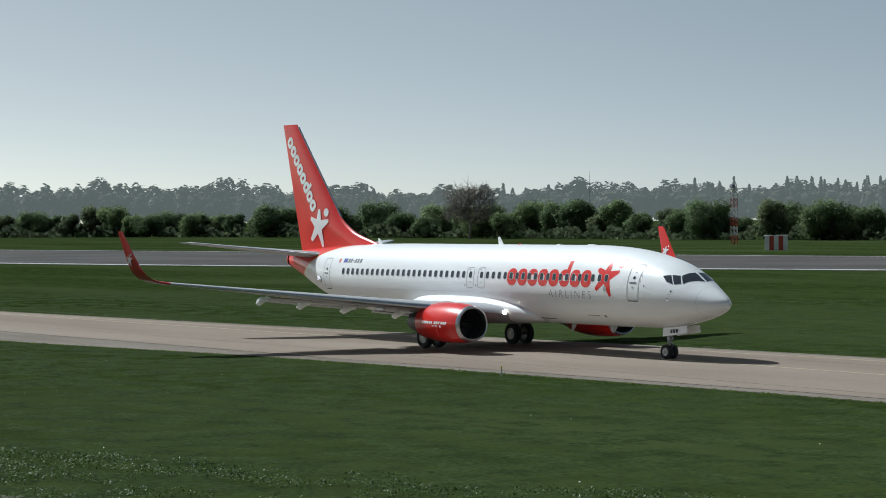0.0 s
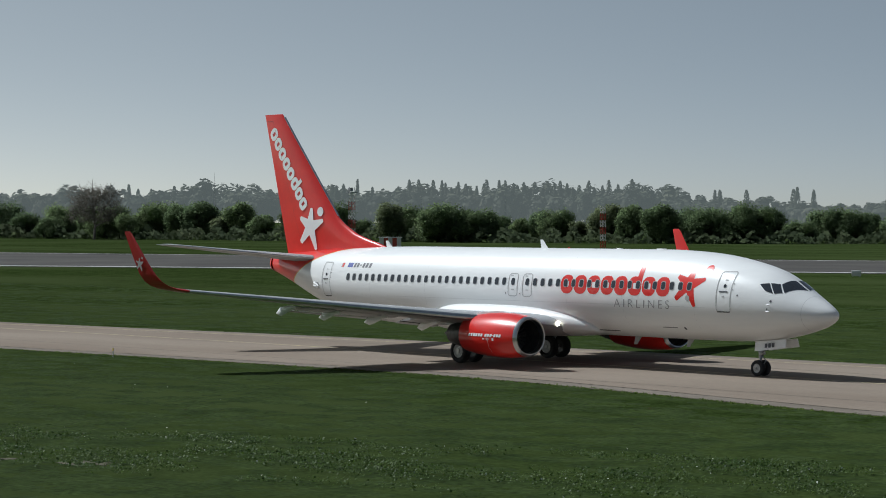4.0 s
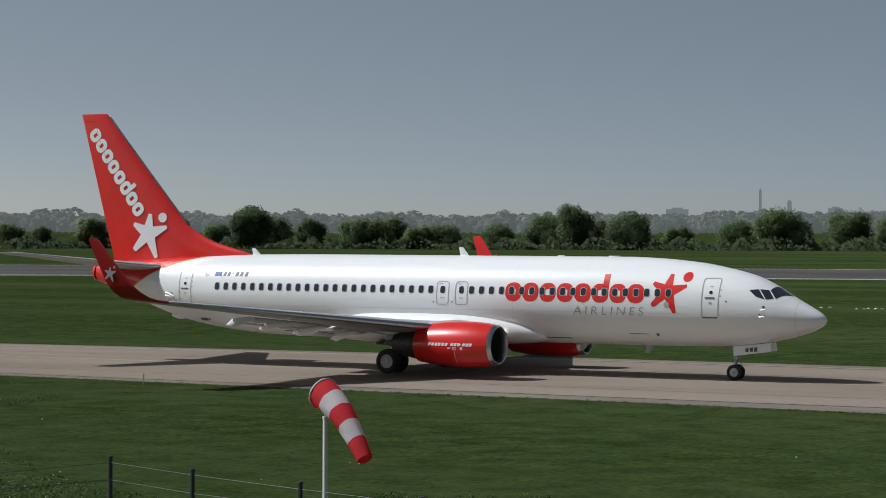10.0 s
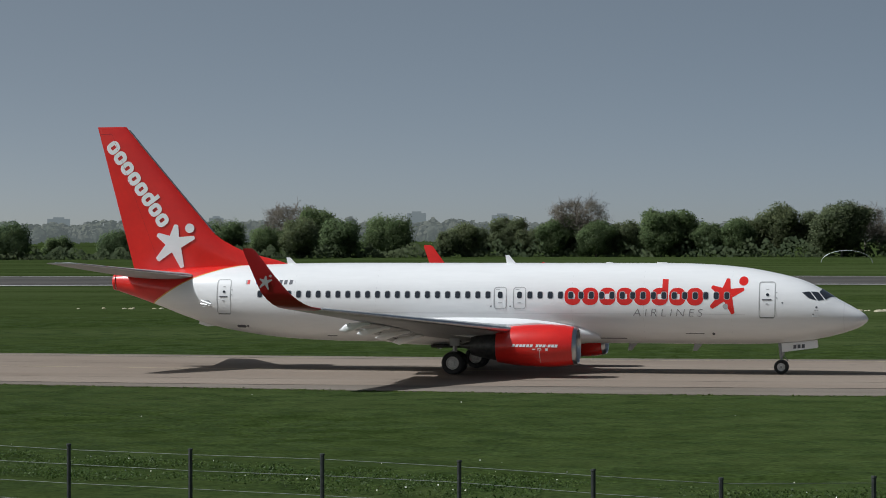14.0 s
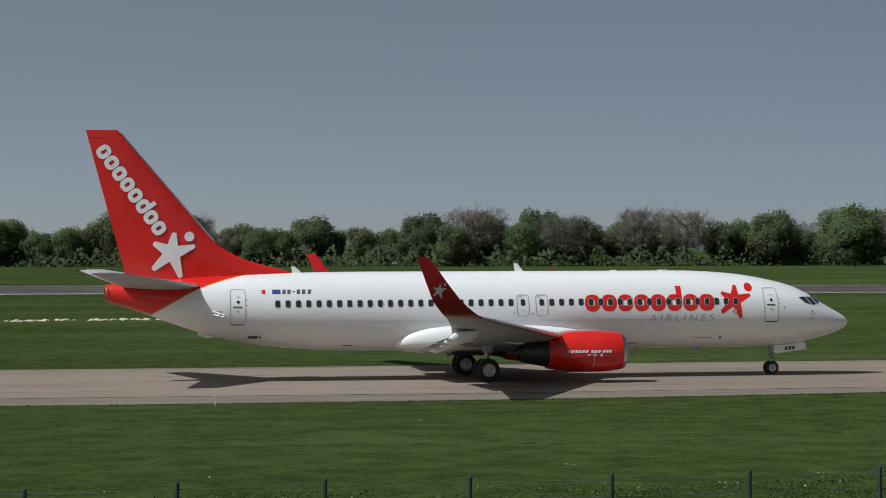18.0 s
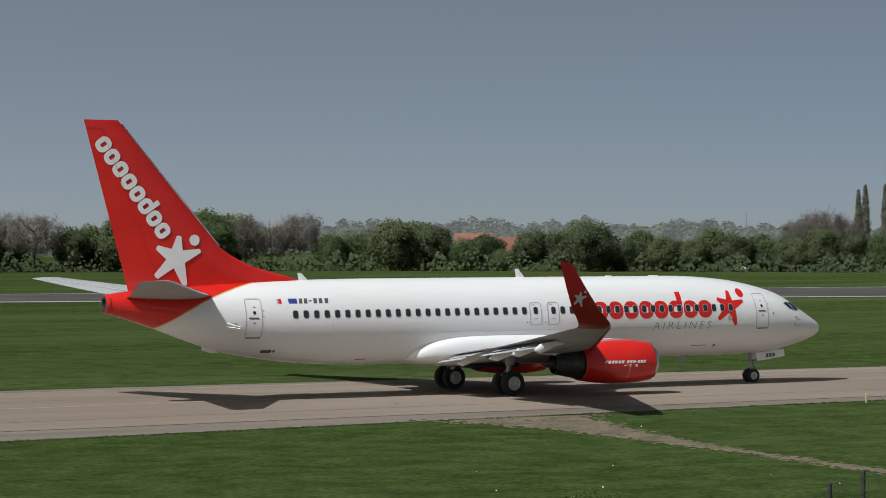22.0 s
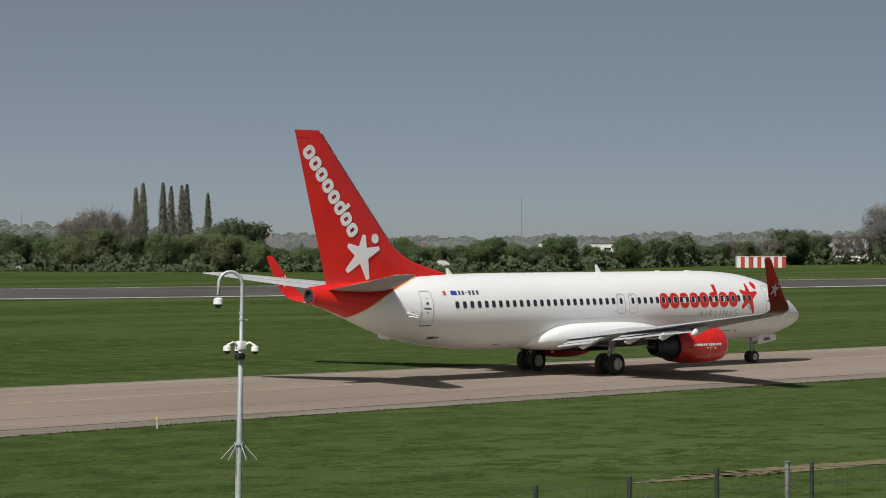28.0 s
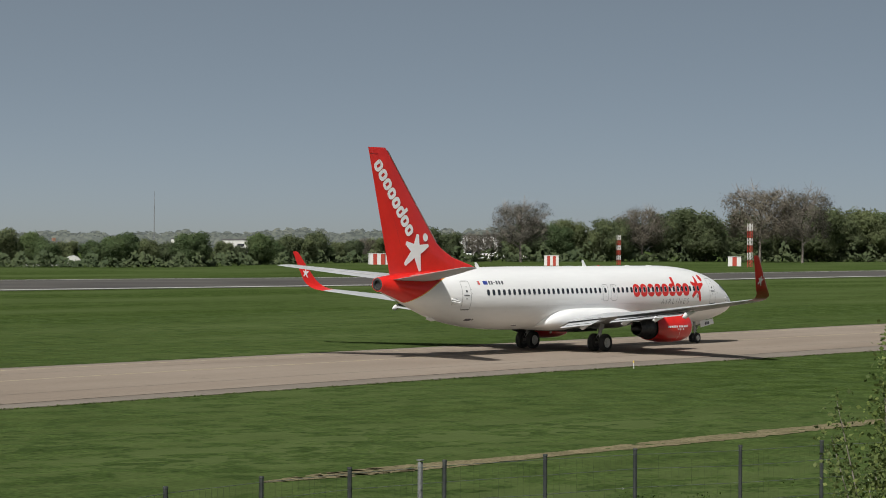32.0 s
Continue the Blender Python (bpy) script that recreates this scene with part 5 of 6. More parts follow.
def at_bearing(az, d):
    return HUB.x + d * math.sin(radians(az)), HUB.y + d * math.cos(radians(az))


def plant(kind, az, d, h, wide=1.0, rnd=random):
    src = rnd.choice(PROTO[kind])
    x, y = at_bearing(az, d)
    s = h / 12.0
    copy_thing(src, pose(x, y, 0, 0, 0, rnd.uniform(0, 360)) @ Matrix.Diagonal((s * wide, s * wide, s, 1)))


ROW_AZ = [-72, -62, -55, -46, -38, -30, -22, -16, -5, 0, 10, 20, 30, 37, 44, 48, 54, 62, 72]
ROW_D = [1100, 1040, 900, 740, 690, 730, 700, 690, 750, 730, 720, 745, 705, 660, 680, 860, 1010, 1120, 1200]
ROW_H = [11, 12, 12, 10.5, 10, 10, 10, 11, 14, 15.5, 17, 16.5, 13, 11, 9.5, 10, 20, 23, 23]

rnd = random.Random(21)
az = -68.0
while az < 68:
    d = spline(ROW_AZ, ROW_D, az)
    h = spline(ROW_AZ, ROW_H, az)
    roll_ = rnd.random()
    if 2 < az < 22:
        kind = "green" if roll_ < 0.42 else "olive" if roll_ < 0.72 else "bare"
    elif az > 47:
        kind = "olive" if roll_ < 0.55 else "green" if roll_ < 0.75 else "bare"
    elif az < -8:
        kind = "dome" if roll_ < 0.6 else "green" if roll_ < 0.85 else "olive"
    else:
        kind = "green" if roll_ < 0.5 else "dome" if roll_ < 0.65 else "olive"
    low = 0.8 if 37.0 < az < 39.4 or 50.8 < az < 52.6 else 0.72 if 24.8 < az < 26.7 else 1.0
    plant(kind, az, d + rnd.uniform(-14, 14), low * h * rnd.uniform(0.66, 1.2), rnd.uniform(0.9, 1.2), rnd)
    gap = 13.0 if -36 < az < -8 else 7.0 if az < -8 else 5.2 if az < 47 else 4.2
    az += math.degrees(gap * rnd.uniform(0.6, 1.5) / d) * (h / 11)
# single trees that stand out
for kind, a, d, h, w in (("bare", -53.6, 840, 19.5, 1.15), ("green", -30.8, 690, 14.5, 0.9), ("green", -27.9, 700, 13.5, 1.1), ("green", -20.0, 690, 14, 0.85), ("bare", -11.8, 740, 18, 1.25), ("green", -11.1, 735, 17, 0.9), ("bare", -4.6, 745, 20, 1.2),
                        ("green", 18.7, 735, 20.5, 1.05), ("bare", 9.5, 720, 19.5, 1.3), ("bare", 13.6, 730, 19.5, 1.1), ("green", 18.9, 700, 16, 1.2), ("olive", 28.2, 690, 14.5, 1.2), ("bare", 33.2, 710, 16.0, 1.0), ("bare", 33.75, 700, 19.0, 0.95), ("bare", 34.35, 715, 17.0, 0.8), ("olive", 37.25, 700, 15, 1.0), ("olive", 36.8, 690, 15.5, 1.2), ("bare", 52.5, 940, 25, 1.1), ("bare", 58.2, 1000, 33, 1.1), ("bare", 59.2, 1000, 32, 0.9)):
    plant(kind, a, d, h, w, rnd)
for a, h in ((34.58, 25.0), (34.75, 26.5), (35.22, 26.5), (35.41, 25.5), (35.66, 25.8), (35.78, 26.2), (36.27, 23.5)):
    plant("poplar", a, 745, h, 1.0, rnd)

# hedge and undergrowth along the foot of the trees
rng = np.random.default_rng(5)
az_s = np.linspace(-70, 70, 3600)
d_s = np.array([spline(ROW_AZ, ROW_D, a) for a in az_s]) - 10
h_s = np.array([spline(ROW_AZ, ROW_H, a) for a in az_s]) * 0.33 + 0.8
thin = np.where((az_s > -42) & (az_s < -8), 0.8, 1.0)
pts, sz = [], []
for k in range(9):
    j = rng.uniform(-0.02, 0.02, len(az_s))
    z = h_s * thin * rng.uniform(0.05, 1.0, len(az_s)) * (0.75 + 0.35 * np.sin(az_s * 9.0 + 2 * np.sin(az_s * 3.1)))
    dd = d_s + rng.uniform(-5, 5, len(az_s))
    pts.append(np.stack([HUB.x + dd * np.sin(np.radians(az_s + j)), HUB.y + dd * np.cos(np.radians(az_s + j)), z], 1))
    sz.append(rng.uniform(0.5, 1.1, len(az_s)) * d_s / 800)
hp = np.concatenate(pts)
ho = np.stack([HUB.x - hp[:, 0], HUB.y - hp[:, 1], np.zeros(len(hp))], 1)
ho = ho / np.linalg.norm(ho, axis=1)[:, None] * 0.6 + np.array([0, 0, 0.6])
tagged(new("hedge", leaf_mesh("hedge", hp, np.concatenate(sz), "hedge", 9, ho, 0.55, 0.2)), "dark green hedge at the foot of the tree row", "hedge", "", "stuff")

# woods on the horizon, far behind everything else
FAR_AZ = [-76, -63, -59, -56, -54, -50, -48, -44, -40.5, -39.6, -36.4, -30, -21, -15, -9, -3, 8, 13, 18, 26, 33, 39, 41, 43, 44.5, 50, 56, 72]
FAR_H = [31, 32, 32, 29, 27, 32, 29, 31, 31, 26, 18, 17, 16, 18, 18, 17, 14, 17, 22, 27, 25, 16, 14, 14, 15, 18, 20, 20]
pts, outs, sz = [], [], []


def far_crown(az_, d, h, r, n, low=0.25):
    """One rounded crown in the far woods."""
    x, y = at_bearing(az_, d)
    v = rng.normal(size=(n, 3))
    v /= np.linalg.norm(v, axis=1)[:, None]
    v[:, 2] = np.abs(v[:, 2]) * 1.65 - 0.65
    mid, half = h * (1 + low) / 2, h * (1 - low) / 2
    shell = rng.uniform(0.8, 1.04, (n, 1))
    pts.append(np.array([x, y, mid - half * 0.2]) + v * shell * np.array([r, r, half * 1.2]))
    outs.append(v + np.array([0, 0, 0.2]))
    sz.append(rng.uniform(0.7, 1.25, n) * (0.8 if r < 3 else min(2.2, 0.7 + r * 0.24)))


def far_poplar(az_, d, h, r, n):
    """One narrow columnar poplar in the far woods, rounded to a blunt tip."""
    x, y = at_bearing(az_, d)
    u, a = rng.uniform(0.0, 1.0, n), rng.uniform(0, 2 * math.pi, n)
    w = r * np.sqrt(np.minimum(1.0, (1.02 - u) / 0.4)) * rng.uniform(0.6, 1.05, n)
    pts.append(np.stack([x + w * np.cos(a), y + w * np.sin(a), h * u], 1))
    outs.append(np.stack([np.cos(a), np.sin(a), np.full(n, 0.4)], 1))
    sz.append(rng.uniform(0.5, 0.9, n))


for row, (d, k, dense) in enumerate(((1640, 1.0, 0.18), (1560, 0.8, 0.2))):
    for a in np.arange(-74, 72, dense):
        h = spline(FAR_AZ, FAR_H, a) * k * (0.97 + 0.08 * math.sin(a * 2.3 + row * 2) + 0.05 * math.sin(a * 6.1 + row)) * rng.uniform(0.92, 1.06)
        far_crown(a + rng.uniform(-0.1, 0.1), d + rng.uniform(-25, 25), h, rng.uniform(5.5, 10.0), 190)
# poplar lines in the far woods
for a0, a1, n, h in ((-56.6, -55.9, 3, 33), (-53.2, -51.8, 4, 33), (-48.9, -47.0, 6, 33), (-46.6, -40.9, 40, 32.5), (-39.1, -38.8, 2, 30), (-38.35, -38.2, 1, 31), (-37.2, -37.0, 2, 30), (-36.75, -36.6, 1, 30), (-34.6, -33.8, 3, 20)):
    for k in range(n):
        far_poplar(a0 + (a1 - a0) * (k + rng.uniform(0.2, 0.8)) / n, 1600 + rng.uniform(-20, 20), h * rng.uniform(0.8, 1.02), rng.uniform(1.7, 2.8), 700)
tagged(new("backdrop", leaf_mesh("backdrop", np.concatenate(pts), np.concatenate(sz), "backdrop", 10, np.concatenate(outs), 0.25)), "pale woods and poplars on the horizon with haze painted in", "", "", "structure")


# ---- grass, weeds, flowers near the taxiway ----
def fence_y(x):
    return spline([-60, -45, -33, -26.6, -23.2, -20, -16.8, -13.4, -9.8, -6.3, -2.7, 1, 4.8, 8, 21, 27.5, 31.5, 35, 43, 47, 54.8, 60, 63, 66, 69, 71.2, 74.3, 85, 110],
                  [60, 55, 43.5, 39.2, 37.3, 36.0, 34.6, 33.2, 31.9, 30.9, 29.9, 28.2, 26.1, 26.8, 27.4, 28.9, 32.4, 34.2, 41.2, 43.0, 45.2, 45.2, 44.8, 43.9, 43.1, 41.9, 41.0, 37, 28], x)


def tufts(name, xy, hgt, mat, seed, label, blades=3, width=0.05):
    """Small bunches of grass blades standing on the ground."""
    rng = np.random.default_rng(seed)
    n = len(xy)
    vs, fs = [], []
    for b in range(blades):
        a = rng.uniform(0, 2 * math.pi, n)
        lean = rng.uniform(0.1, 0.8, n) * hgt
        off = rng.uniform(-0.09, 0.09, (n, 2))
        px, py = xy[:, 0] + off[:, 0], xy[:, 1] + off[:, 1]
        w = width * rng.uniform(0.6, 1.4, n)
        p0 = np.stack([px - w * np.sin(a), py + w * np.cos(a), np.zeros(n)], 1)
        p1 = np.stack([px + w * np.sin(a), py - w * np.cos(a), np.zeros(n)], 1)
        p2 = np.stack([px + lean * np.cos(a), py + lean * np.sin(a), hgt * rng.uniform(0.7, 1.1, n)], 1)
        vs.append(np.stack([p0, p1, p2], 1).reshape(-1, 3))
    v = np.concatenate(vs)
    me = bpy.data.meshes.new(name)
    me.from_pydata(v.tolist(), [], np.arange(len(v)).reshape(-1, 3).tolist())
    me.materials.append(M[mat])
    me.polygons.foreach_set("use_smooth", [True] * (len(v) // 3))
    me.normals_split_custom_set_from_vertices([(0.0, 0.0, 1.0)] * len(v))
    return tagged(new(name, me), label, "grass", "", "stuff")


def scatter(n, x0, x1, lo, hi, seed, power=1.0):
    rng = np.random.default_rng(seed)
    gx = np.linspace(x0, x1, 200)
    a, b = np.array([lo(x) for x in gx]), np.array([hi(x) for x in gx])
    x = rng.uniform(x0, x1, n)
    t = rng.uniform(0, 1, n) ** power
    y = np.interp(x, gx, a) + (np.interp(x, gx, b) - np.interp(x, gx, a)) * t
    return np.stack([x, y], 1)


def clumpy(xy, seed, keep=0.5):
    """Thin out a scatter so that it gathers in uneven patches."""
    q = np.array([noise.noise((x * 0.23, y * 0.5, seed)) + 0.6 * noise.noise((x * 0.9, y * 1.4, seed)) for x, y in xy])
    return xy[q > np.quantile(q, 1 - keep)]


rng = np.random.default_rng(31)


def low_cover(name, xy, size, z, seed, label):
    """Low soft tussocks of grass, each an uneven mound."""
    g = np.random.default_rng(seed)
    n, k = len(xy), 7
    r = size * g.uniform(0.45, 1.6, n)
    ang = g.uniform(0, 2 * math.pi, (n, 1)) + np.arange(k) * 2 * math.pi / k
    rad = r[:, None] * g.uniform(0.7, 1.3, (n, k))
    v = np.zeros((n, k + 1, 3))
    v[:, 0, :2] = xy + g.normal(size=(n, 2)) * r[:, None] * 0.2
    v[:, 0, 2] = z * g.uniform(0.5, 1.5, n) * np.minimum(1.0, r / size)
    v[:, 1:, 0] = xy[:, :1] + rad * np.cos(ang) * 1.25
    v[:, 1:, 1] = xy[:, 1:] + rad * np.sin(ang)
    i = np.arange(k)
    f = np.stack([np.zeros(k, int), 1 + i, 1 + (i + 1) % k], 1)[None] + (np.arange(n) * (k + 1))[:, None, None]
    me = bpy.data.meshes.new(name)
    me.from_pydata(v.reshape(-1, 3).tolist(), [], f.reshape(-1, 3).tolist())
    me.polygons.foreach_set("use_smooth", [True] * (n * k))
    me.materials.append(M["blade"])
    return tagged(new(name, me), label, "grass", "", "stuff")


s1 = clumpy(scatter(90000, -150, 175, lambda x: min(fence_y(x) - 4, 48), lambda x: near_edge(x) - 0.4, 41), 2.0, 0.6)
low_cover("grass_tufts", s1, 0.26, 0.024, 51, "rough green grass tufts beside the taxiway")
s2 = clumpy(scatter(40000, -230, 260, lambda x: far_edge(x) + 0.5, lambda x: far_edge(x) + 60, 42, 1.3), 5.0, 0.6)
low_cover("grass_tufts", s2, 0.34, 0.03, 52, "rough green grass tufts beyond the taxiway")
edge = []
for i, (px, py, pw) in enumerate(wander(PATH, 900, 0.1, 8)):
    edge.append((px + (pw * 0.5 - 0.1 * (i % 3)) * (1 if i % 2 else -1), py))
low_cover("path_grass", np.array(edge), 0.14, 0.05, 54, "grass growing into the edges of the soil track")
s3 = np.concatenate([scatter(5200, -200, 200, lambda x: near_edge(x) - 0.35, lambda x: near_edge(x) + 0.12, 43), scatter(5200, -240, 260, lambda x: far_edge(x) - 0.15, lambda x: far_edge(x) + 0.6, 44)])
tufts("edge_grass", s3, rng.uniform(0.03, 0.08, len(s3)), "edge_blade", 53, "longer grass along the taxiway edges", width=0.05)
# leafy weeds with small white flowers along the fence side
w1 = np.concatenate([clumpy(scatter(15000, -105, -49, lambda x: 50.5 + (x + 80) * 0.36, lambda x: 62 + (x + 80) * 0.36, 49, 0.8), 9.5, 0.55), clumpy(scatter(5000, -50, -20, lambda x: fence_y(max(x, -45)) - 2 + max(0, -45 - x) * 0.16, lambda x: fence_y(max(x, -45)) + 4.5 + max(0, -45 - x) * 0.16, 45), 9.0, 0.45),
                     clumpy(scatter(15000, -24, 42, lambda x: fence_y(x) + 7.0, lambda x: fence_y(x) + 13.0, 46), 11.0, 0.5), clumpy(scatter(3500, 40, 120, lambda x: fence_y(x) - 3, lambda x: fence_y(x) + 5, 47), 12.0, 0.3)])
p3, s = [], []
for k in range(4):
    p3.append(np.stack([w1[:, 0] + rng.uniform(-0.15, 0.15, len(w1)), w1[:, 1] + rng.uniform(-0.15, 0.15, len(w1)), rng.uniform(0.03, 0.17, len(w1))], 1))
    s.append(rng.uniform(0.02, 0.048, len(w1)))
tagged(new("weeds", leaf_mesh("weeds", np.concatenate(p3), np.concatenate(s), "weed", 61, np.tile(np.array([[0.0, -0.3, 1.0]]), (4 * len(w1), 1)), 0.6)), "leafy green weeds in the rough grass near the fence", "weeds", "", "stuff")
f1 = w1[::41]
f2 = clumpy(scatter(700, -150, 60, lambda x: near_edge(x) - 34, lambda x: near_edge(x) - 6, 48), 17.0, 0.12)
fl_xy = np.concatenate([f1, f2])
tagged(new("white_flowers", leaf_mesh("white_flowers", np.column_stack([fl_xy, rng.uniform(0.12, 0.3, len(fl_xy))]), rng.uniform(0.018, 0.04, len(fl_xy)), "flower", 62)), "small white flowers among the weeds", "flowers", "", "stuff")


# ---- fence ----
def build_fence():
    fence = thing("fence", pose(0, 0, 0), "dark green wire fence on slim steel posts", "fence")
    bm = bmesh.new()
    tube(bm, (0, 0, -0.3), (0, 0, 1.72), 0.05, 0.05, 8)
    tube(bm, (0, 0, 1.72), (0, 0, 1.76), 0.062, 0.055, 8)
    post = part("post", bm, "post", fence)
    bm = bmesh.new()
    box(bm, 0, 0, 0.70, 0.09, 0.09, 2.05, 0.01)
    box(bm, 0, 0, 1.76, 0.13, 0.13, 0.03, 0.008)
    thick = part("corner_post", bm, "postgrey", fence, "grey square corner post")
    spots = [(-28.8, 33.4), (-27.7, 36.3)]
    for x, end, step in ((-26.6, 2.5, 3.45), (4.8, 52.6, 3.16), (54.6, 88.0, 2.86)):
        while x < end:
            spots.append((x, fence_y(x)))
            dy = fence_y(x + 0.5) - fence_y(x)
            x += step / math.hypot(1, dy / 0.5)
    for i, (px, py) in enumerate(spots):
        o = post if i == 0 else post.copy()
        if o is not post:
            scene.collection.objects.link(o)
        o.matrix_basis = pose(px, py, 0, 0, 0, i * 17)
    thick.matrix_basis = pose(62.7, fence_y(62.7) + 0.25, 0, 0, 0, 0)
    for z in (0.35, 0.8, 1.25, 1.62):
        bm = bmesh.new()
        pipe(bm, [(px, py, z + 0.012 * math.sin(i * 2.1 + z * 5)) for i, (px, py) in enumerate(spots)], 0.006, 4)
        part("wire", bm, "wire", fence)
    # mesh panels only where the fence is close meshed
    vs, fs = [], []
    for (ax, ay), (bx, by) in [q for q in zip(spots, spots[1:]) if q[0][0] > 35]:
        for k in range(16):
            t = (k + 0.5) / 16
            px, py = ax + (bx - ax) * t, ay + (by - ay) * t
            n = len(vs)
            vs += [(px - 0.002, py, 0.1), (px + 0.002, py, 0.1), (px + 0.002, py, 1.6), (px - 0.002, py, 1.6)]
            fs.append((n, n + 1, n + 2, n + 3))
    me = bpy.data.meshes.new("mesh_wires")
    me.from_pydata(vs, [], fs)
    me.materials.append(M["post"])
    o = new("mesh_wires", me)
    o.parent = fence
    tagged(o, "thin upright mesh wires", kind="stuff")
    return fence


build_fence()


# ---- windsock ----
def build_windsock():
    ws = thing("windsock", pose(-21.9, 40.2, 0), "red and white striped windsock hanging from a white pole", "windsock")
    bm = bmesh.new()
    tube(bm, (0, 0, 0), (0, 0, 2.66), 0.06, 0.05, 14)
    tube(bm, (0, 0, 2.66), (0, 0, 2.7), 0.062, 0.062, 14)
    part("pole", bm, "plastic", ws, "white painted pole")
    e1 = Vector((0.896, 0.444, 0))
    side_ = Vector((-0.444, 0.896, 0))
    bm = bmesh.new()
    tube(bm, (0, 0, 2.68), side_ * 0.3 + e1 * -0.05 + Vector((0, 0, 3.2)), 0.018, 0.015, 8)
    part("swivel", bm, "galv", ws)
    pts = []
    for i in range(21):
        t = i / 20
        pts.append(Vector((0, 0, 3.17)) + e1 * (-0.04 + 0.92 * t - 0.06 * t * t) + Vector((0, 0, -0.55 * t - 0.74 * t**1.8)) + side_ * (0.3 - 1.3 * t))
    names = ("sockred", "sockwhite", "sockred", "sockwhite", "sockred")
    n = 24
    for b, mt in enumerate(names):
        bm = bmesh.new()
        rings = []
        for i in range(b * 4, b * 4 + 5):
            d = (pts[min(i + 1, 20)] - pts[max(i - 1, 0)]).normalized()
            u = side_ - d * side_.dot(d)
            u.normalize()
            w = d.cross(u)
            r = 0.345 - 0.175 * i / 20
            fold = [1 + 0.05 * math.sin(3 * a + i * 0.4) * (i / 20) + 0.025 * math.sin(7 * a + i) for a in np.linspace(0, 2 * math.pi, n + 1)[:-1]]
            rings.append([pts[i] + (u * math.cos(a) + w * math.sin(a)) * r * f for a, f in zip(np.linspace(0, 2 * math.pi, n + 1)[:-1], fold)])
        loft(bm, rings, caps=False)
        part("cloth_band", finish(bm), mt, ws, "red cloth band" if mt == "sockred" else "white cloth band")
    bm = bmesh.new()
    d = (pts[1] - pts[0]).normalized()
    u = (side_ - d * side_.dot(d)).normalized()
    w = d.cross(u)
    pipe(bm, [pts[0] + (u * math.cos(a) + w * math.sin(a)) * 0.35 for a in np.linspace(0, 2 * math.pi, 25)], 0.022, 6)
    part("hoop", bm, "plastic", ws, "white mouth hoop")
    return ws


build_windsock()


# ---- camera mast ----
def build_camera_mast():
    mast = thing("camera_mast", pose(54.42, 55.36, 0, -1.15, 2.2, 0), "grey steel mast with white dome cameras and a curved top", "camera mast")
    rt = Vector((0.888, -0.460, 0))
    fw = Vector((0.460, 0.888, 0))
    bm = bmesh.new()
    tube(bm, (0, 0, 0), (0, 0, 0.55), 0.14, 0.14, 14)
    tube(bm, (0, 0, 0.55), (0, 0, 0.62), 0.17, 0.17, 14)
    part("base_sleeve", bm, "galv", mast)
    bm = bmesh.new()
    pipe(bm, [(0, 0, 0.5), (0, 0, 2.0), (0, 0, 4.4), (0, 0, 4.42), (0, 0, 5.85)], [0.085, 0.074, 0.064, 0.052, 0.046], 14)
    part("pole", bm, "galv", mast, "galvanised tapered pole")
    bm = bmesh.new()
    arc = [Vector((0, 0, 5.8))] + [rt * (-0.29 + 0.29 * math.cos(a)) + Vector((0, 0, 5.85 + 0.32 * math.sin(a))) for a in np.linspace(0, math.pi, 13)] + [rt * -0.58 + Vector((0, 0, 5.6))]
    pipe(bm, arc, 0.043, 10)
    part("gooseneck", bm, "galv", mast, "curved pole top")

    def dome(c, r):
        bm = bmesh.new()
        revolve(bm, [(c.z + r * 1.15, 0.0), (c.z + r * 1.1, r * 0.5), (c.z + r * 0.8, r * 0.95), (c.z, r), (c.z - r * 0.25, r)], 18, "z", (c.x, c.y, 0))
        hs = part("dome_camera", finish(bm), "plastic", mast, "white dome camera housing")
        bm = bmesh.new()
        revolve(bm, [(c.z - r * 0.25, r * 0.85), (c.z - r * 0.7, r * 0.7), (c.z - r * 1.0, r * 0.35), (c.z - r * 1.08, 0.0)], 16, "z", (c.x, c.y, 0))
        part("dome_glass", finish(bm), "glass", hs)

    dome(rt * -0.58 + Vector((0, 0, 5.40)), 0.12)
    for v in (rt * 0.33 - fw * 0.1, rt * -0.36 - fw * 0.12, fw * 0.34):
        dome(v + Vector((0, 0, 4.27)), 0.1)
        bm = bmesh.new()
        pipe(bm, [Vector((0, 0, 4.36)), v * 0.6 + Vector((0, 0, 4.46)), v + Vector((0, 0, 4.38))], 0.028, 8)
        part("bracket", bm, "plastic", mast)
    bm = bmesh.new()
    box(bm, 0, 0, 4.38, 0.2, 0.2, 0.22, 0.02)
    part("junction_box", bm, "plastic", mast)
    bm = bmesh.new()
    box(bm, -rt.x * 0.1, -rt.y * 0.1 - 0.12, 4.12, 0.22, 0.2, 0.16, 0.04)
    part("floodlight", bm, "black", mast, "small black floodlight")
    for z in (5.02, 5.16):
        bm = bmesh.new()
        tube(bm, (0, 0, z - 0.03), (0, 0, z + 0.03), 0.065, 0.065, 12)
        part("clamp", bm, "galv", mast)
    bm = bmesh.new()
    tube(bm, (0, 0, 5.02), rt * 0.16 + Vector((0, 0, 5.0)), 0.014, 0.014, 6)
    part("step_rod", bm, "galv", mast)
    bm = bmesh.new()
    tube(bm, (0, 0, 1.97), (0, 0, 2.04), 0.13, 0.13, 14)
    part("collar", bm, "galv", mast)
    for k in range(6):
        a = math.pi / 3 * k + 0.3
        v = Vector((math.cos(a), math.sin(a), 0))
        bm = bmesh.new()
        tube(bm, v * 0.1 + Vector((0, 0, 2.0)), v * 0.44 + Vector((0, 0, 1.62)), 0.014, 0.01, 6)
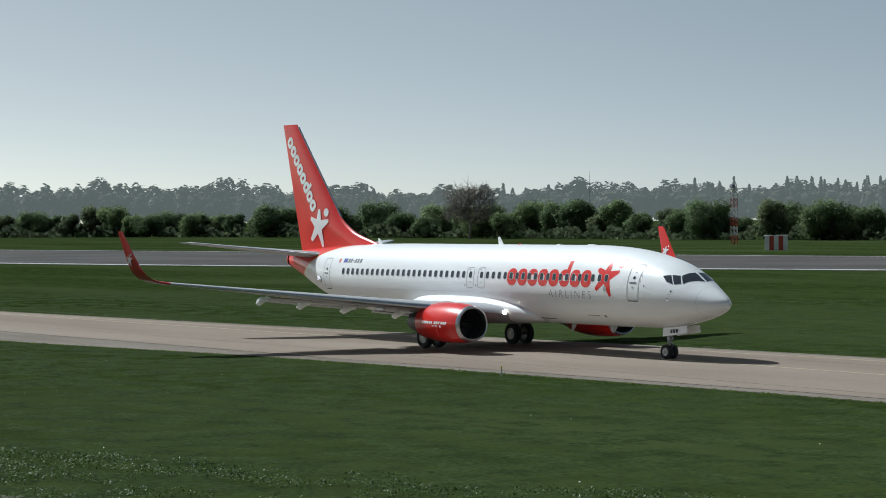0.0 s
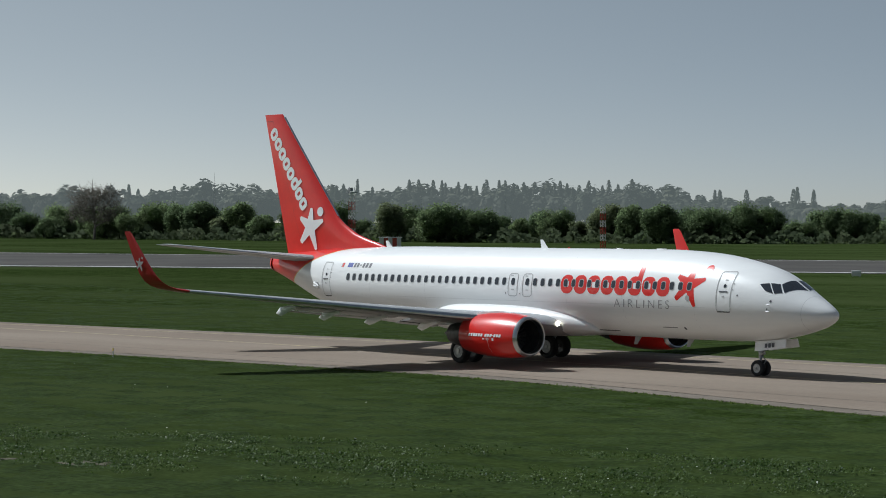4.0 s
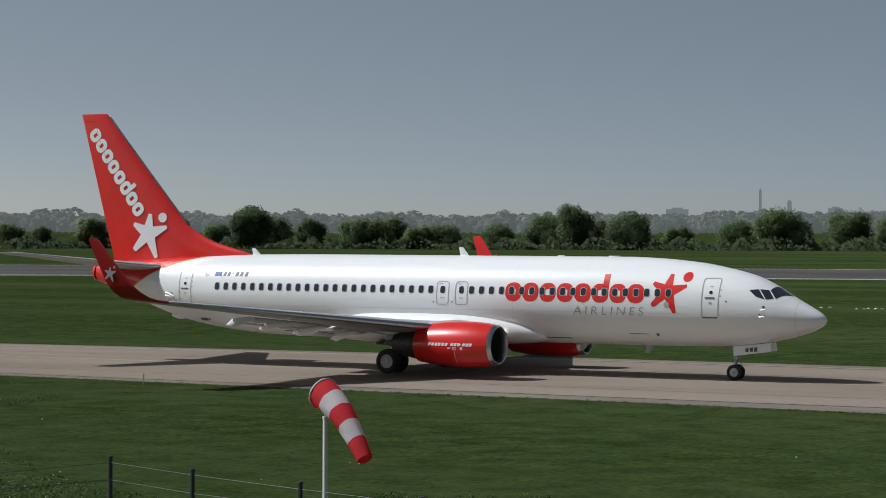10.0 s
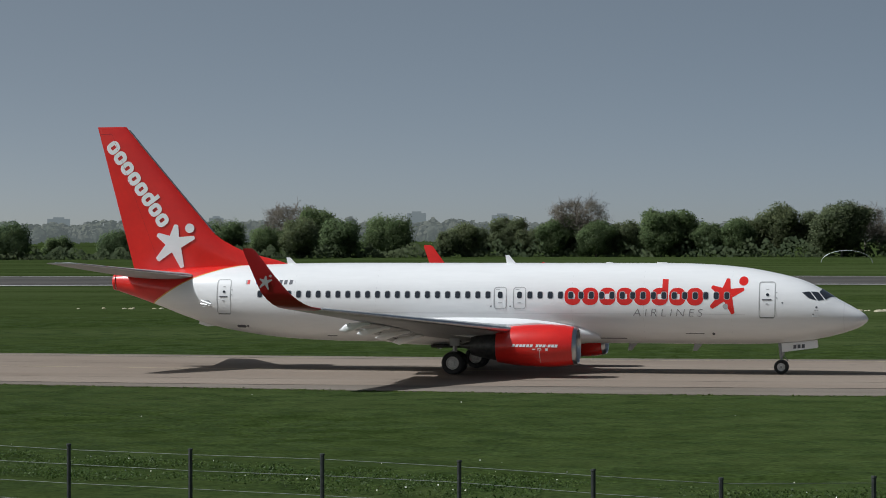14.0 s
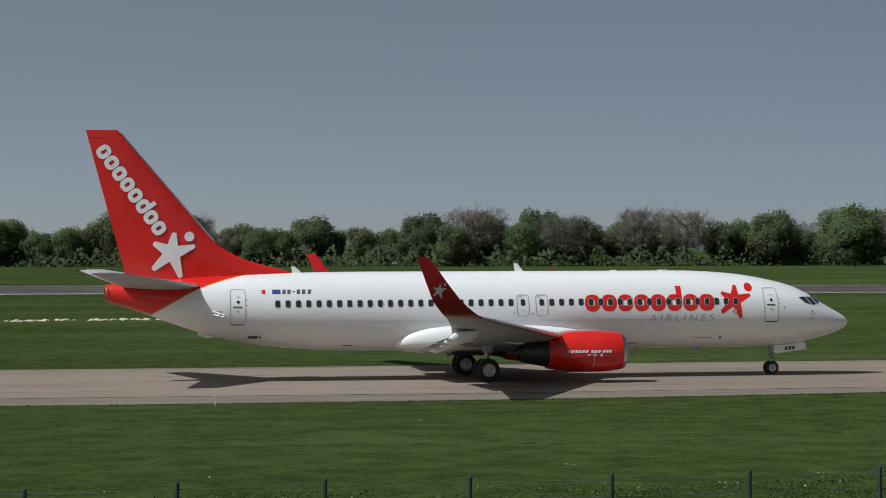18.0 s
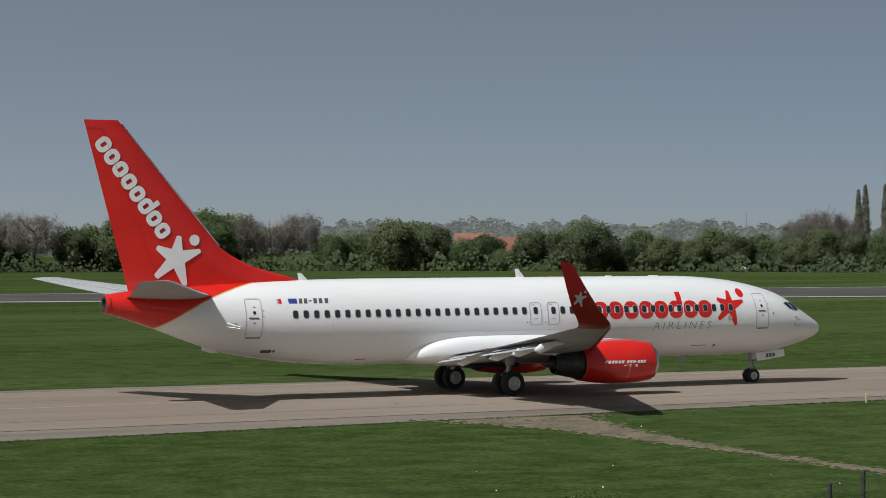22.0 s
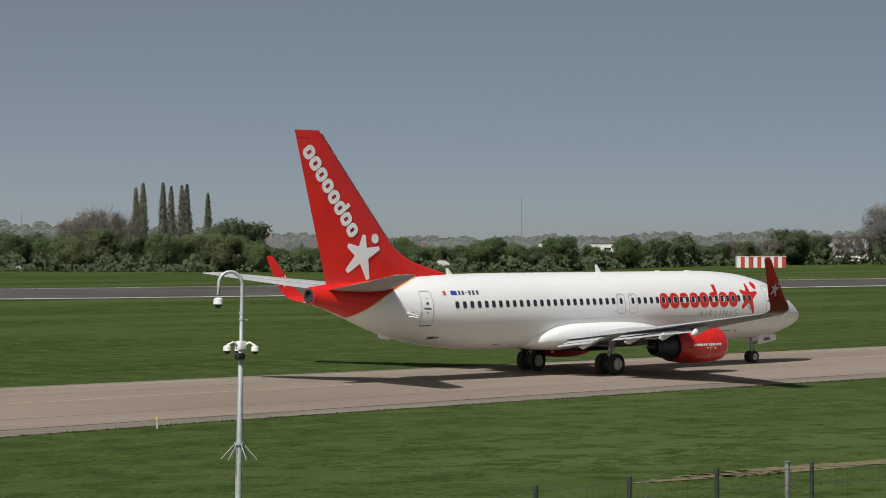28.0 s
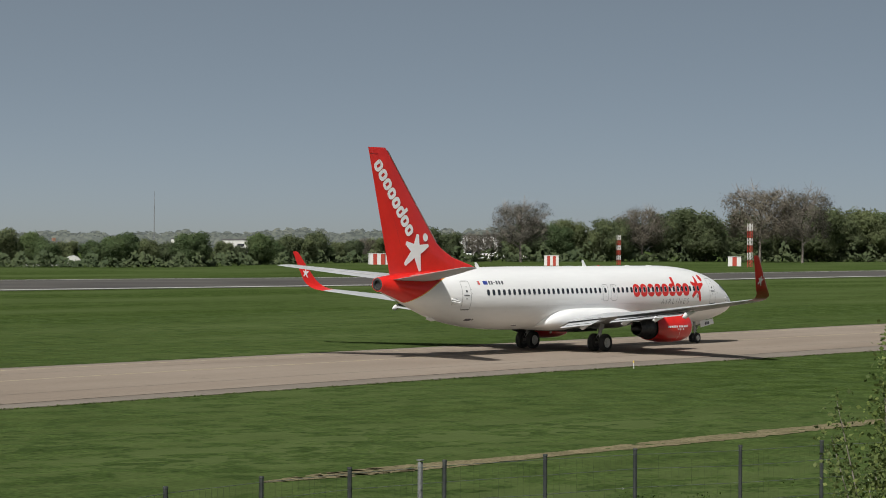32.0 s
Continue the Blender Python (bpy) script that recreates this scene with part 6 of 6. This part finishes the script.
        part("anti_climb_spike", bm, "galv", mast)
    return mast


build_camera_mast()


# ---- masts, huts, signs on the airfield ----
def build_lattice(x, y, h, w, top=False):
    t = thing("lattice_mast", pose(x, y, 0), "red and white painted lattice mast beyond the runway", "mast", "lattice masts on the airfield")
    bands = 6
    for b in range(bands):
        z0, z1 = h * b / bands, h * (b + 1) / bands
        bm = bmesh.new()
        for sx in (-1, 1):
            for sy in (-1, 1):
                tube(bm, (sx * w / 2, sy * w / 2, z0), (sx * w / 2, sy * w / 2, z1), 0.09, 0.09, 5)
        n = 2
        for k in range(n):
            a, c = z0 + (z1 - z0) * k / n, z0 + (z1 - z0) * (k + 1) / n
            for p, q in (((-1, -1), (1, -1)), ((1, -1), (1, 1)), ((1, 1), (-1, 1)), ((-1, 1), (-1, -1))):
                tube(bm, (p[0] * w / 2, p[1] * w / 2, a), (q[0] * w / 2, q[1] * w / 2, c), 0.06, 0.06, 4)
        part("lattice_section", bm, "mast_red" if b % 2 == 0 else "mast_white", t)
    if top:
        bm = bmesh.new()
        box(bm, 0, 0, h, w * 2.0, w * 2.0, 0.25, 0.04)
        for sx in (-1, 0, 1):
            tube(bm, (sx * w * 0.8, 0, h), (sx * w * 0.8, 0, h + 1.3), 0.08, 0.08, 5)
        box(bm, -w * 0.5, 0, h + 0.7, w * 0.9, w * 0.9, 0.9, 0.05)
        part("platform", bm, "steel", t, "grey top platform with aerials")
    return t


build_lattice(-454.5, 416.6, 13.6, 1.1, True)
build_lattice(-386, 434.6, 9.8, 0.9)
build_lattice(679, 415.7, 14.2, 1.1)
build_lattice(693.7, 478, 10.4, 0.9)


def build_hut(x, y, w, h, turn, n=8):
    t = thing("striped_hut", pose(x, y, 0, 0, 0, turn), "small equipment hut with red and white stripes", "hut", "striped huts on the airfield")
    for i in range(n):
        bm = bmesh.new()
        box(bm, -w / 2 + w * (i + 0.5) / n, 0, h / 2, w / n - 0.01, w * 0.6, h, 0.02)
        part("wall_stripe", bm, "mast_red" if i % 2 else "mast_white", t, smooth=False)
    bm = bmesh.new()
    box(bm, 0, 0, h + 0.08, w + 0.3, w * 0.66, 0.16, 0.04)
    part("roof", bm, "mast_white", t)
    return t


build_hut(-377, 357, 4.6, 2.9, 47, 5)
for k in range(3):
    build_hut(609.0 + k * 4.1, 516.5 - k * 3.6, 5.2, 3.6, -41, 4)
build_hut(643.4, 470, 4.8, 3.3, -52, 5)
build_hut(700.5, 435, 4.4, 3.1, -56, 3)


def build_board(x, y, w, h, turn, face, lift=0.5, label="small white airfield marker board on two legs", cat="sign"):
    t = thing("marker_board", pose(x, y, 0, 0, 0, turn), label, cat, "marker boards on the airfield")
    bm = bmesh.new()
    box(bm, 0, 0, lift + h / 2, w, 0.12, h, 0.02)
    part("board", bm, face, t)
    for s in (-1, 1):
        bm = bmesh.new()
        tube(bm, (s * w * 0.36, 0, 0), (s * w * 0.36, 0, lift + 0.05), 0.05, 0.05, 6)
        part("leg", bm, "galv", t)
    return t


for x, y, w in ((-846, 519, 2.2), (-486, 537, 1.9), (-223, 639, 1.9), (-56.8, 742, 1.9), (108.5, 760, 2.0), (372.4, 686, 1.9)):
    build_board(x, y, w, 0.9, math.degrees(math.atan2(-x, y)) * 0 + math.degrees(math.atan2(-(x - 8), y + 6)), "mast_white", 0.35)
build_board(404, 265, 5.8, 0.8, -50, "signyellow", 0.25, "long yellow airfield sign beside the runway")
build_board(-193, 127.8, 1.1, 0.3, 55, "signyellow", 0.15, "small yellow airfield sign in the grass")
build_board(-178.6, 245.5, 1.1, 0.65, 30, "mast_white", 0.1, "small pale box beside the runway")


def build_edge_marker(x, y):
    t = thing("edge_marker", pose(x, y, 0), "thin short taxiway edge marker post in the grass", "marker", "taxiway edge markers")
    bm = bmesh.new()
    tube(bm, (0, 0, -0.05), (0, 0, 0.42), 0.03, 0.025, 8)
    part("stake", bm, "rim", t)
    bm = bmesh.new()
    tube(bm, (0, 0, 0.33), (0, 0, 0.44), 0.036, 0.032, 8)
    part("reflector", bm, "signyellow", t)
    return t


for x in (-170, -110.2, -50.7, 11.4, 70.6, 127.6, 185):
    build_edge_marker(x, near_edge(x) - 1.0)

# pale rubble stones in the grass beyond the taxiway
stones = []
for sd in range(3):
    bm = bmesh.new()
    bmesh.ops.create_icosphere(bm, subdivisions=2, radius=0.42)
    for v in bm.verts:
        v.co *= 0.75 + 0.5 * noise.noise(v.co * 2.2 + Vector((sd * 7, 0, 0)))
        v.co.z = max(v.co.z * 0.75, -0.1)
    me = bpy.data.meshes.new("rubble_stone")
    bm.to_mesh(me)
    bm.free()
    me.materials.append(M["stone"])
    stones.append(me)
rnd = random.Random(77)
for x0, x1, n in ((-82, -64, 24), (-58, -24, 46), (-14, 5, 60), (6, 32, 80)):
    for k in range(n):
        x = rnd.uniform(x0, x1)
        o = tagged(new("rubble_stone", rnd.choice(stones)), "pale rubble stone lying in the grass", "stone", "stones in the grass")
        s = rnd.uniform(0.45, 1.2) * (0.65 if x < -20 else 1.0)
        o.matrix_world = pose(x, 188.5 + rnd.uniform(-1.2, 1.2) + 2 * math.sin(x * 0.2), 0.02, 0, 0, rnd.uniform(0, 360)) @ Matrix.Diagonal((s, s, s * 0.7, 1))


# timber barrier by the windsock: sloping planks on a low rail
def build_barrier(points):
    t = thing("timber_barrier", pose(0, 0, 0), "weathered timber barrier of sloping planks on a low rail", "barrier")
    (ax, ay), (bx, by) = points
    ln = math.hypot(bx - ax, by - ay)
    along = pose(ax, ay, 0, 0, 0, math.degrees(math.atan2(by - ay, bx - ax)))
    for z in (0.78, 0.42):
        bm = bmesh.new()
        box(bm, ln / 2, 0.12, z, ln, 0.07, 0.15, 0.012, along)
        part("rail", bm, "wood", t)
    for s0 in (0.2, 2.35, 4.7, 6.7):
        bm = bmesh.new()
        box(bm, s0, 0.2, 0.45, 0.1, 0.1, 0.95, 0.012, along)
        part("stake", bm, "wood", t)
    for s0, s1 in ((-0.35, 2.2), (3.3, 5.45)):
        tilt = Matrix.Rotation(-math.atan2(0.42, s1 - s0), 4, "Y")
        for off in (0.0, -0.32):
            bm = bmesh.new()
            box(bm, 0, 0, 0, s1 - s0, 0.05, 0.24, 0.01, along @ Matrix.Translation(((s0 + s1) / 2, off, 0.86)) @ tilt)
            # front plank takes the timber with painted-in shade, the rear one the plain timber
            part("plank", bm, "wood_dark" if off else "wood", t, "weathered sloping plank")
        bm = bmesh.new()
        box(bm, s1 - 0.25, -0.16, 0.5, 0.09, 0.3, 1.0, 0.01, along)
        part("plank_support", bm, "wood", t)
    return t


build_barrier(((-24.3, 35.35), (-18.3, 38.45)))


# ---- buildings behind the trees ----
def build_house(az_, d, w, dep, wall_h, roof_h, wall, roof, label, turn=0, windows=3):
    x, y = at_bearing(az_, d)
    t = thing("house", pose(x, y, 0, 0, 0, -az_ + turn), label, "house", "houses behind the trees")
    bm = bmesh.new()
    box(bm, 0, 0, wall_h / 2, w, dep, wall_h)
    body = part("wall", bm, wall, t, smooth=False)
    bm = bmesh.new()
    e = 0.5
    loft(bm, [[(sx * (w / 2 + e), -dep / 2 - e, wall_h), (sx * (w / 2 + e), dep / 2 + e, wall_h), (sx * (w / 2 + e), 0, wall_h + roof_h)] for sx in (-1, 1)])
    rf = part("roof", finish(bm), roof, t, smooth=False)
    bm = bmesh.new()
    box(bm, w * 0.28, 0, wall_h + roof_h, 0.8, 0.8, 1.6)
    part("chimney", bm, "brick", rf, smooth=False)
    for i in range(windows):
        bm = bmesh.new()
        box(bm, -w / 2 + w * (i + 0.5) / windows, -dep / 2 - 0.03, wall_h * 0.58, 1.4, 0.12, 1.5, 0.02)
        part("window", bm, "glass", t)
    return t


build_house(25.3, 860, 13, 9, 6.0, 6.5, "brick", "roof_red", "brick house with a red tiled roof behind trees")
build_house(26.2, 870, 10, 9, 5.0, 6.0, "brick", "roof_red", "brick house with a red tiled roof behind trees", 20)
build_house(37.5, 820, 13, 9, 5.0, 5.5, "render", "roof_grey", "white house with a grey roof behind the trees")
build_house(38.9, 840, 11, 9, 4.5, 5.0, "brick", "roof_grey", "brick house with a grey roof behind the trees", 15)
build_house(41.2, 700, 9, 8, 4.6, 2.6, "render", "roof_grey", "low white building among the trees", 30)
build_house(31.6, 780, 11, 9, 4.5, 2.5, "render", "roof_grey", "low white building among the trees", 10)
for a, d, w, h_ in ((51.7, 1180, 22, 11), (52.4, 1200, 14, 8), (50.9, 1240, 18, 9), (46.0, 1250, 26, 8.5), (44.6, 1300, 18, 9)):
    x, y = at_bearing(a, d)
    t = thing("low_building", pose(x, y, 0, 0, 0, -a), "pale flat-roofed building far behind the airfield", "building", "far buildings")
    bm = bmesh.new()
    box(bm, 0, 0, h_ / 2, w, 12, h_, 0.1)
    part("wall", bm, "render", t, smooth=False)
    bm = bmesh.new()
    box(bm, 0, 0, h_ + 0.2, w + 0.6, 12.6, 0.5, 0.05)
    part("roof", bm, "roof_grey", t, smooth=False)
    for k in range(2):
        for i in range(4):
            bm = bmesh.new()
            box(bm, -w / 2 + w * (i + 0.5) / 4, -6.05, h_ * (0.32 + 0.36 * k), w * 0.14, 0.15, h_ * 0.16)
            part("window", bm, "glass", t, smooth=False)
for a, h_, w in ((-15.0, 72, 5), (-17.0, 38, 40), (-14.3, 52, 8), (-10.9, 42, 30), (-8.3, 48, 34), (-6.2, 44, 38), (-13.2, 40, 26)):
    x, y = at_bearing(a, 4200)
    t = thing("tower_block", pose(x, y, 0, 0, 0, -a), "pale tower block on the horizon with haze painted in", "tower block", "far tower blocks")
    bm = bmesh.new()
    box(bm, 0, 0, h_ / 2, w, 20, h_, 0.2)
    part("tower_body", bm, "tower", t, smooth=False)
    bm = bmesh.new()
    box(bm, 0, 0, h_ + 1.5, w * 0.5, 8, 3, 0.2)
    part("roof_plant", bm, "tower", t, smooth=False)
for a, d, h_ in ((43.75, 900, 26), (31.9, 900, 20), (-50.9, 1350, 33), (-44.0, 1300, 20)):
    x, y = at_bearing(a, d)
    t = thing("radio_mast", pose(x, y, 0), "thin dark radio mast behind the trees", "mast")
    bm = bmesh.new()
    tube(bm, (0, 0, 0), (0, 0, h_ * 0.8), 0.2, 0.14, 6)
    part("pole", bm, "steel", t)
    bm = bmesh.new()
    tube(bm, (0, 0, h_ * 0.8), (0, 0, h_), 0.1, 0.06, 6)
    part("aerial", bm, "steel", t)

# white portal frame and small tunnel greenhouse at the tree row
x, y = at_bearing(39.82, 700)
t = thing("portal_frame", pose(x, y, 0, 0, 0, -39.8), "tall white portal frame rising above the trees", "frame")
for px in (-2.0, 2.0):
    bm = bmesh.new()
    box(bm, px, 0, 5.7, 0.35, 0.5, 11.4, 0.03)
    part("post", bm, "mast_white", t)
bm = bmesh.new()
box(bm, 0, 0, 11.1, 4.6, 0.6, 0.7, 0.05)
part("beam", bm, "mast_white", t)
x, y = at_bearing(41.75, 668)
t = thing("tunnel_greenhouse", pose(x, y, 0, 0, 0, -30), "small white arched tunnel greenhouse beside the trees", "greenhouse")
bm = bmesh.new()
loft(bm, [[Vector((2.4 * math.cos(a), py, 2.9 * math.sin(a) + 0.2)) for a in np.linspace(0, math.pi, 13)] for py in (-5, -2.5, 0, 2.5, 5)])
part("cover", finish(bm), "render", t)
for py in (-5.03, 0.0, 5.03):
    bm = bmesh.new()
    pipe(bm, [(2.44 * math.cos(a), py, 2.96 * math.sin(a) + 0.2) for a in np.linspace(0, math.pi, 13)], 0.05, 5)
    part("hoop", bm, "galv", t)

# arched net frame on the far grass
x, y = at_bearing(2.0, 575)
t = thing("net_frame", pose(x, y, 0, 0, 0, -2), "low arched grey net frame on the far grass", "frame")
for k in range(5):
    bm = bmesh.new()
    pipe(bm, [(6.3 * math.cos(a), -2 + k, 3.0 * math.sin(a)) for a in np.linspace(0, math.pi, 13)], 0.06, 5)
    part("arch", bm, "galv", t)
for a in (0.5, 1.1, math.pi / 2, 2.04, 2.64):
    bm = bmesh.new()
    tube(bm, (6.3 * math.cos(a), -2, 3.0 * math.sin(a)), (6.3 * math.cos(a), 2, 3.0 * math.sin(a)), 0.04, 0.04, 4)
    part("purlin", bm, "galv", t)

# young willow close to the fence
def build_sapling():
    rng = np.random.default_rng(8)
    t = thing("willow_sapling", pose(51.9, 27.0, 0), "thin young willow with pale green leaves", "tree")
    pts = []
    for k in range(16):
        a = rng.uniform(0, 2 * math.pi)
        r = rng.uniform(0.15, 1.0)
        top = Vector((r * math.cos(a), r * math.sin(a), rng.uniform(3.2, 5.6)))
        line = [Vector((0.06 * math.cos(a), 0.06 * math.sin(a), 0)), top * 0.5 + Vector((0, 0, 0.2)), top]
        bm = bmesh.new()
        pipe(bm, line, [0.026, 0.016, 0.005], 6)
        part("stem", bm, "bark", t)
        for s in np.linspace(0.2, 1.0, 170):
            p = line[0].lerp(line[1], s * 2) if s < 0.5 else line[1].lerp(line[2], s * 2 - 1)
            for _ in range(4):
                pts.append(np.array(p) + rng.normal(size=3) * np.array([0.15, 0.15, 0.12]))
    o = new("leaves", leaf_mesh("leaves", np.array(pts), rng.uniform(0.022, 0.055, len(pts)), "sapling", 4))
    o.parent = t
    tagged(o, "small pale green leaves", kind="stuff")


M["sapling"] = material("pale_willow_leaf", (0.12, 0.16, 0.045), (0.17, 0.20, 0.075), scale=1.0, rough=0.7, per_island=0.35, through_light=0.4)
build_sapling()
for protos in PROTO.values():
    for p in protos:
        for c in [*p.children, p]:
            bpy.data.objects.remove(c)


def motions():
    """The aircraft rolls along the taxiway and its wheels turn."""
    walk(airliner, [(t, pose(x, y, 0.045, 0, 0, h)) for t, x, y, h in PLANE_ROWS])
    ts = [r[0] for r in PLANE_ROWS]
    dist = np.concatenate([[0], np.cumsum(np.hypot(np.diff([r[1] for r in PLANE_ROWS]), np.diff([r[2] for r in PLANE_ROWS])))])
    for wheel, place, radius in WHEELS:
        walk(wheel, [(k / 10, pose(*place, 0, math.degrees(float(np.interp(k / 10, ts, dist)) / radius), 0)) for k in range(321)])


motions()
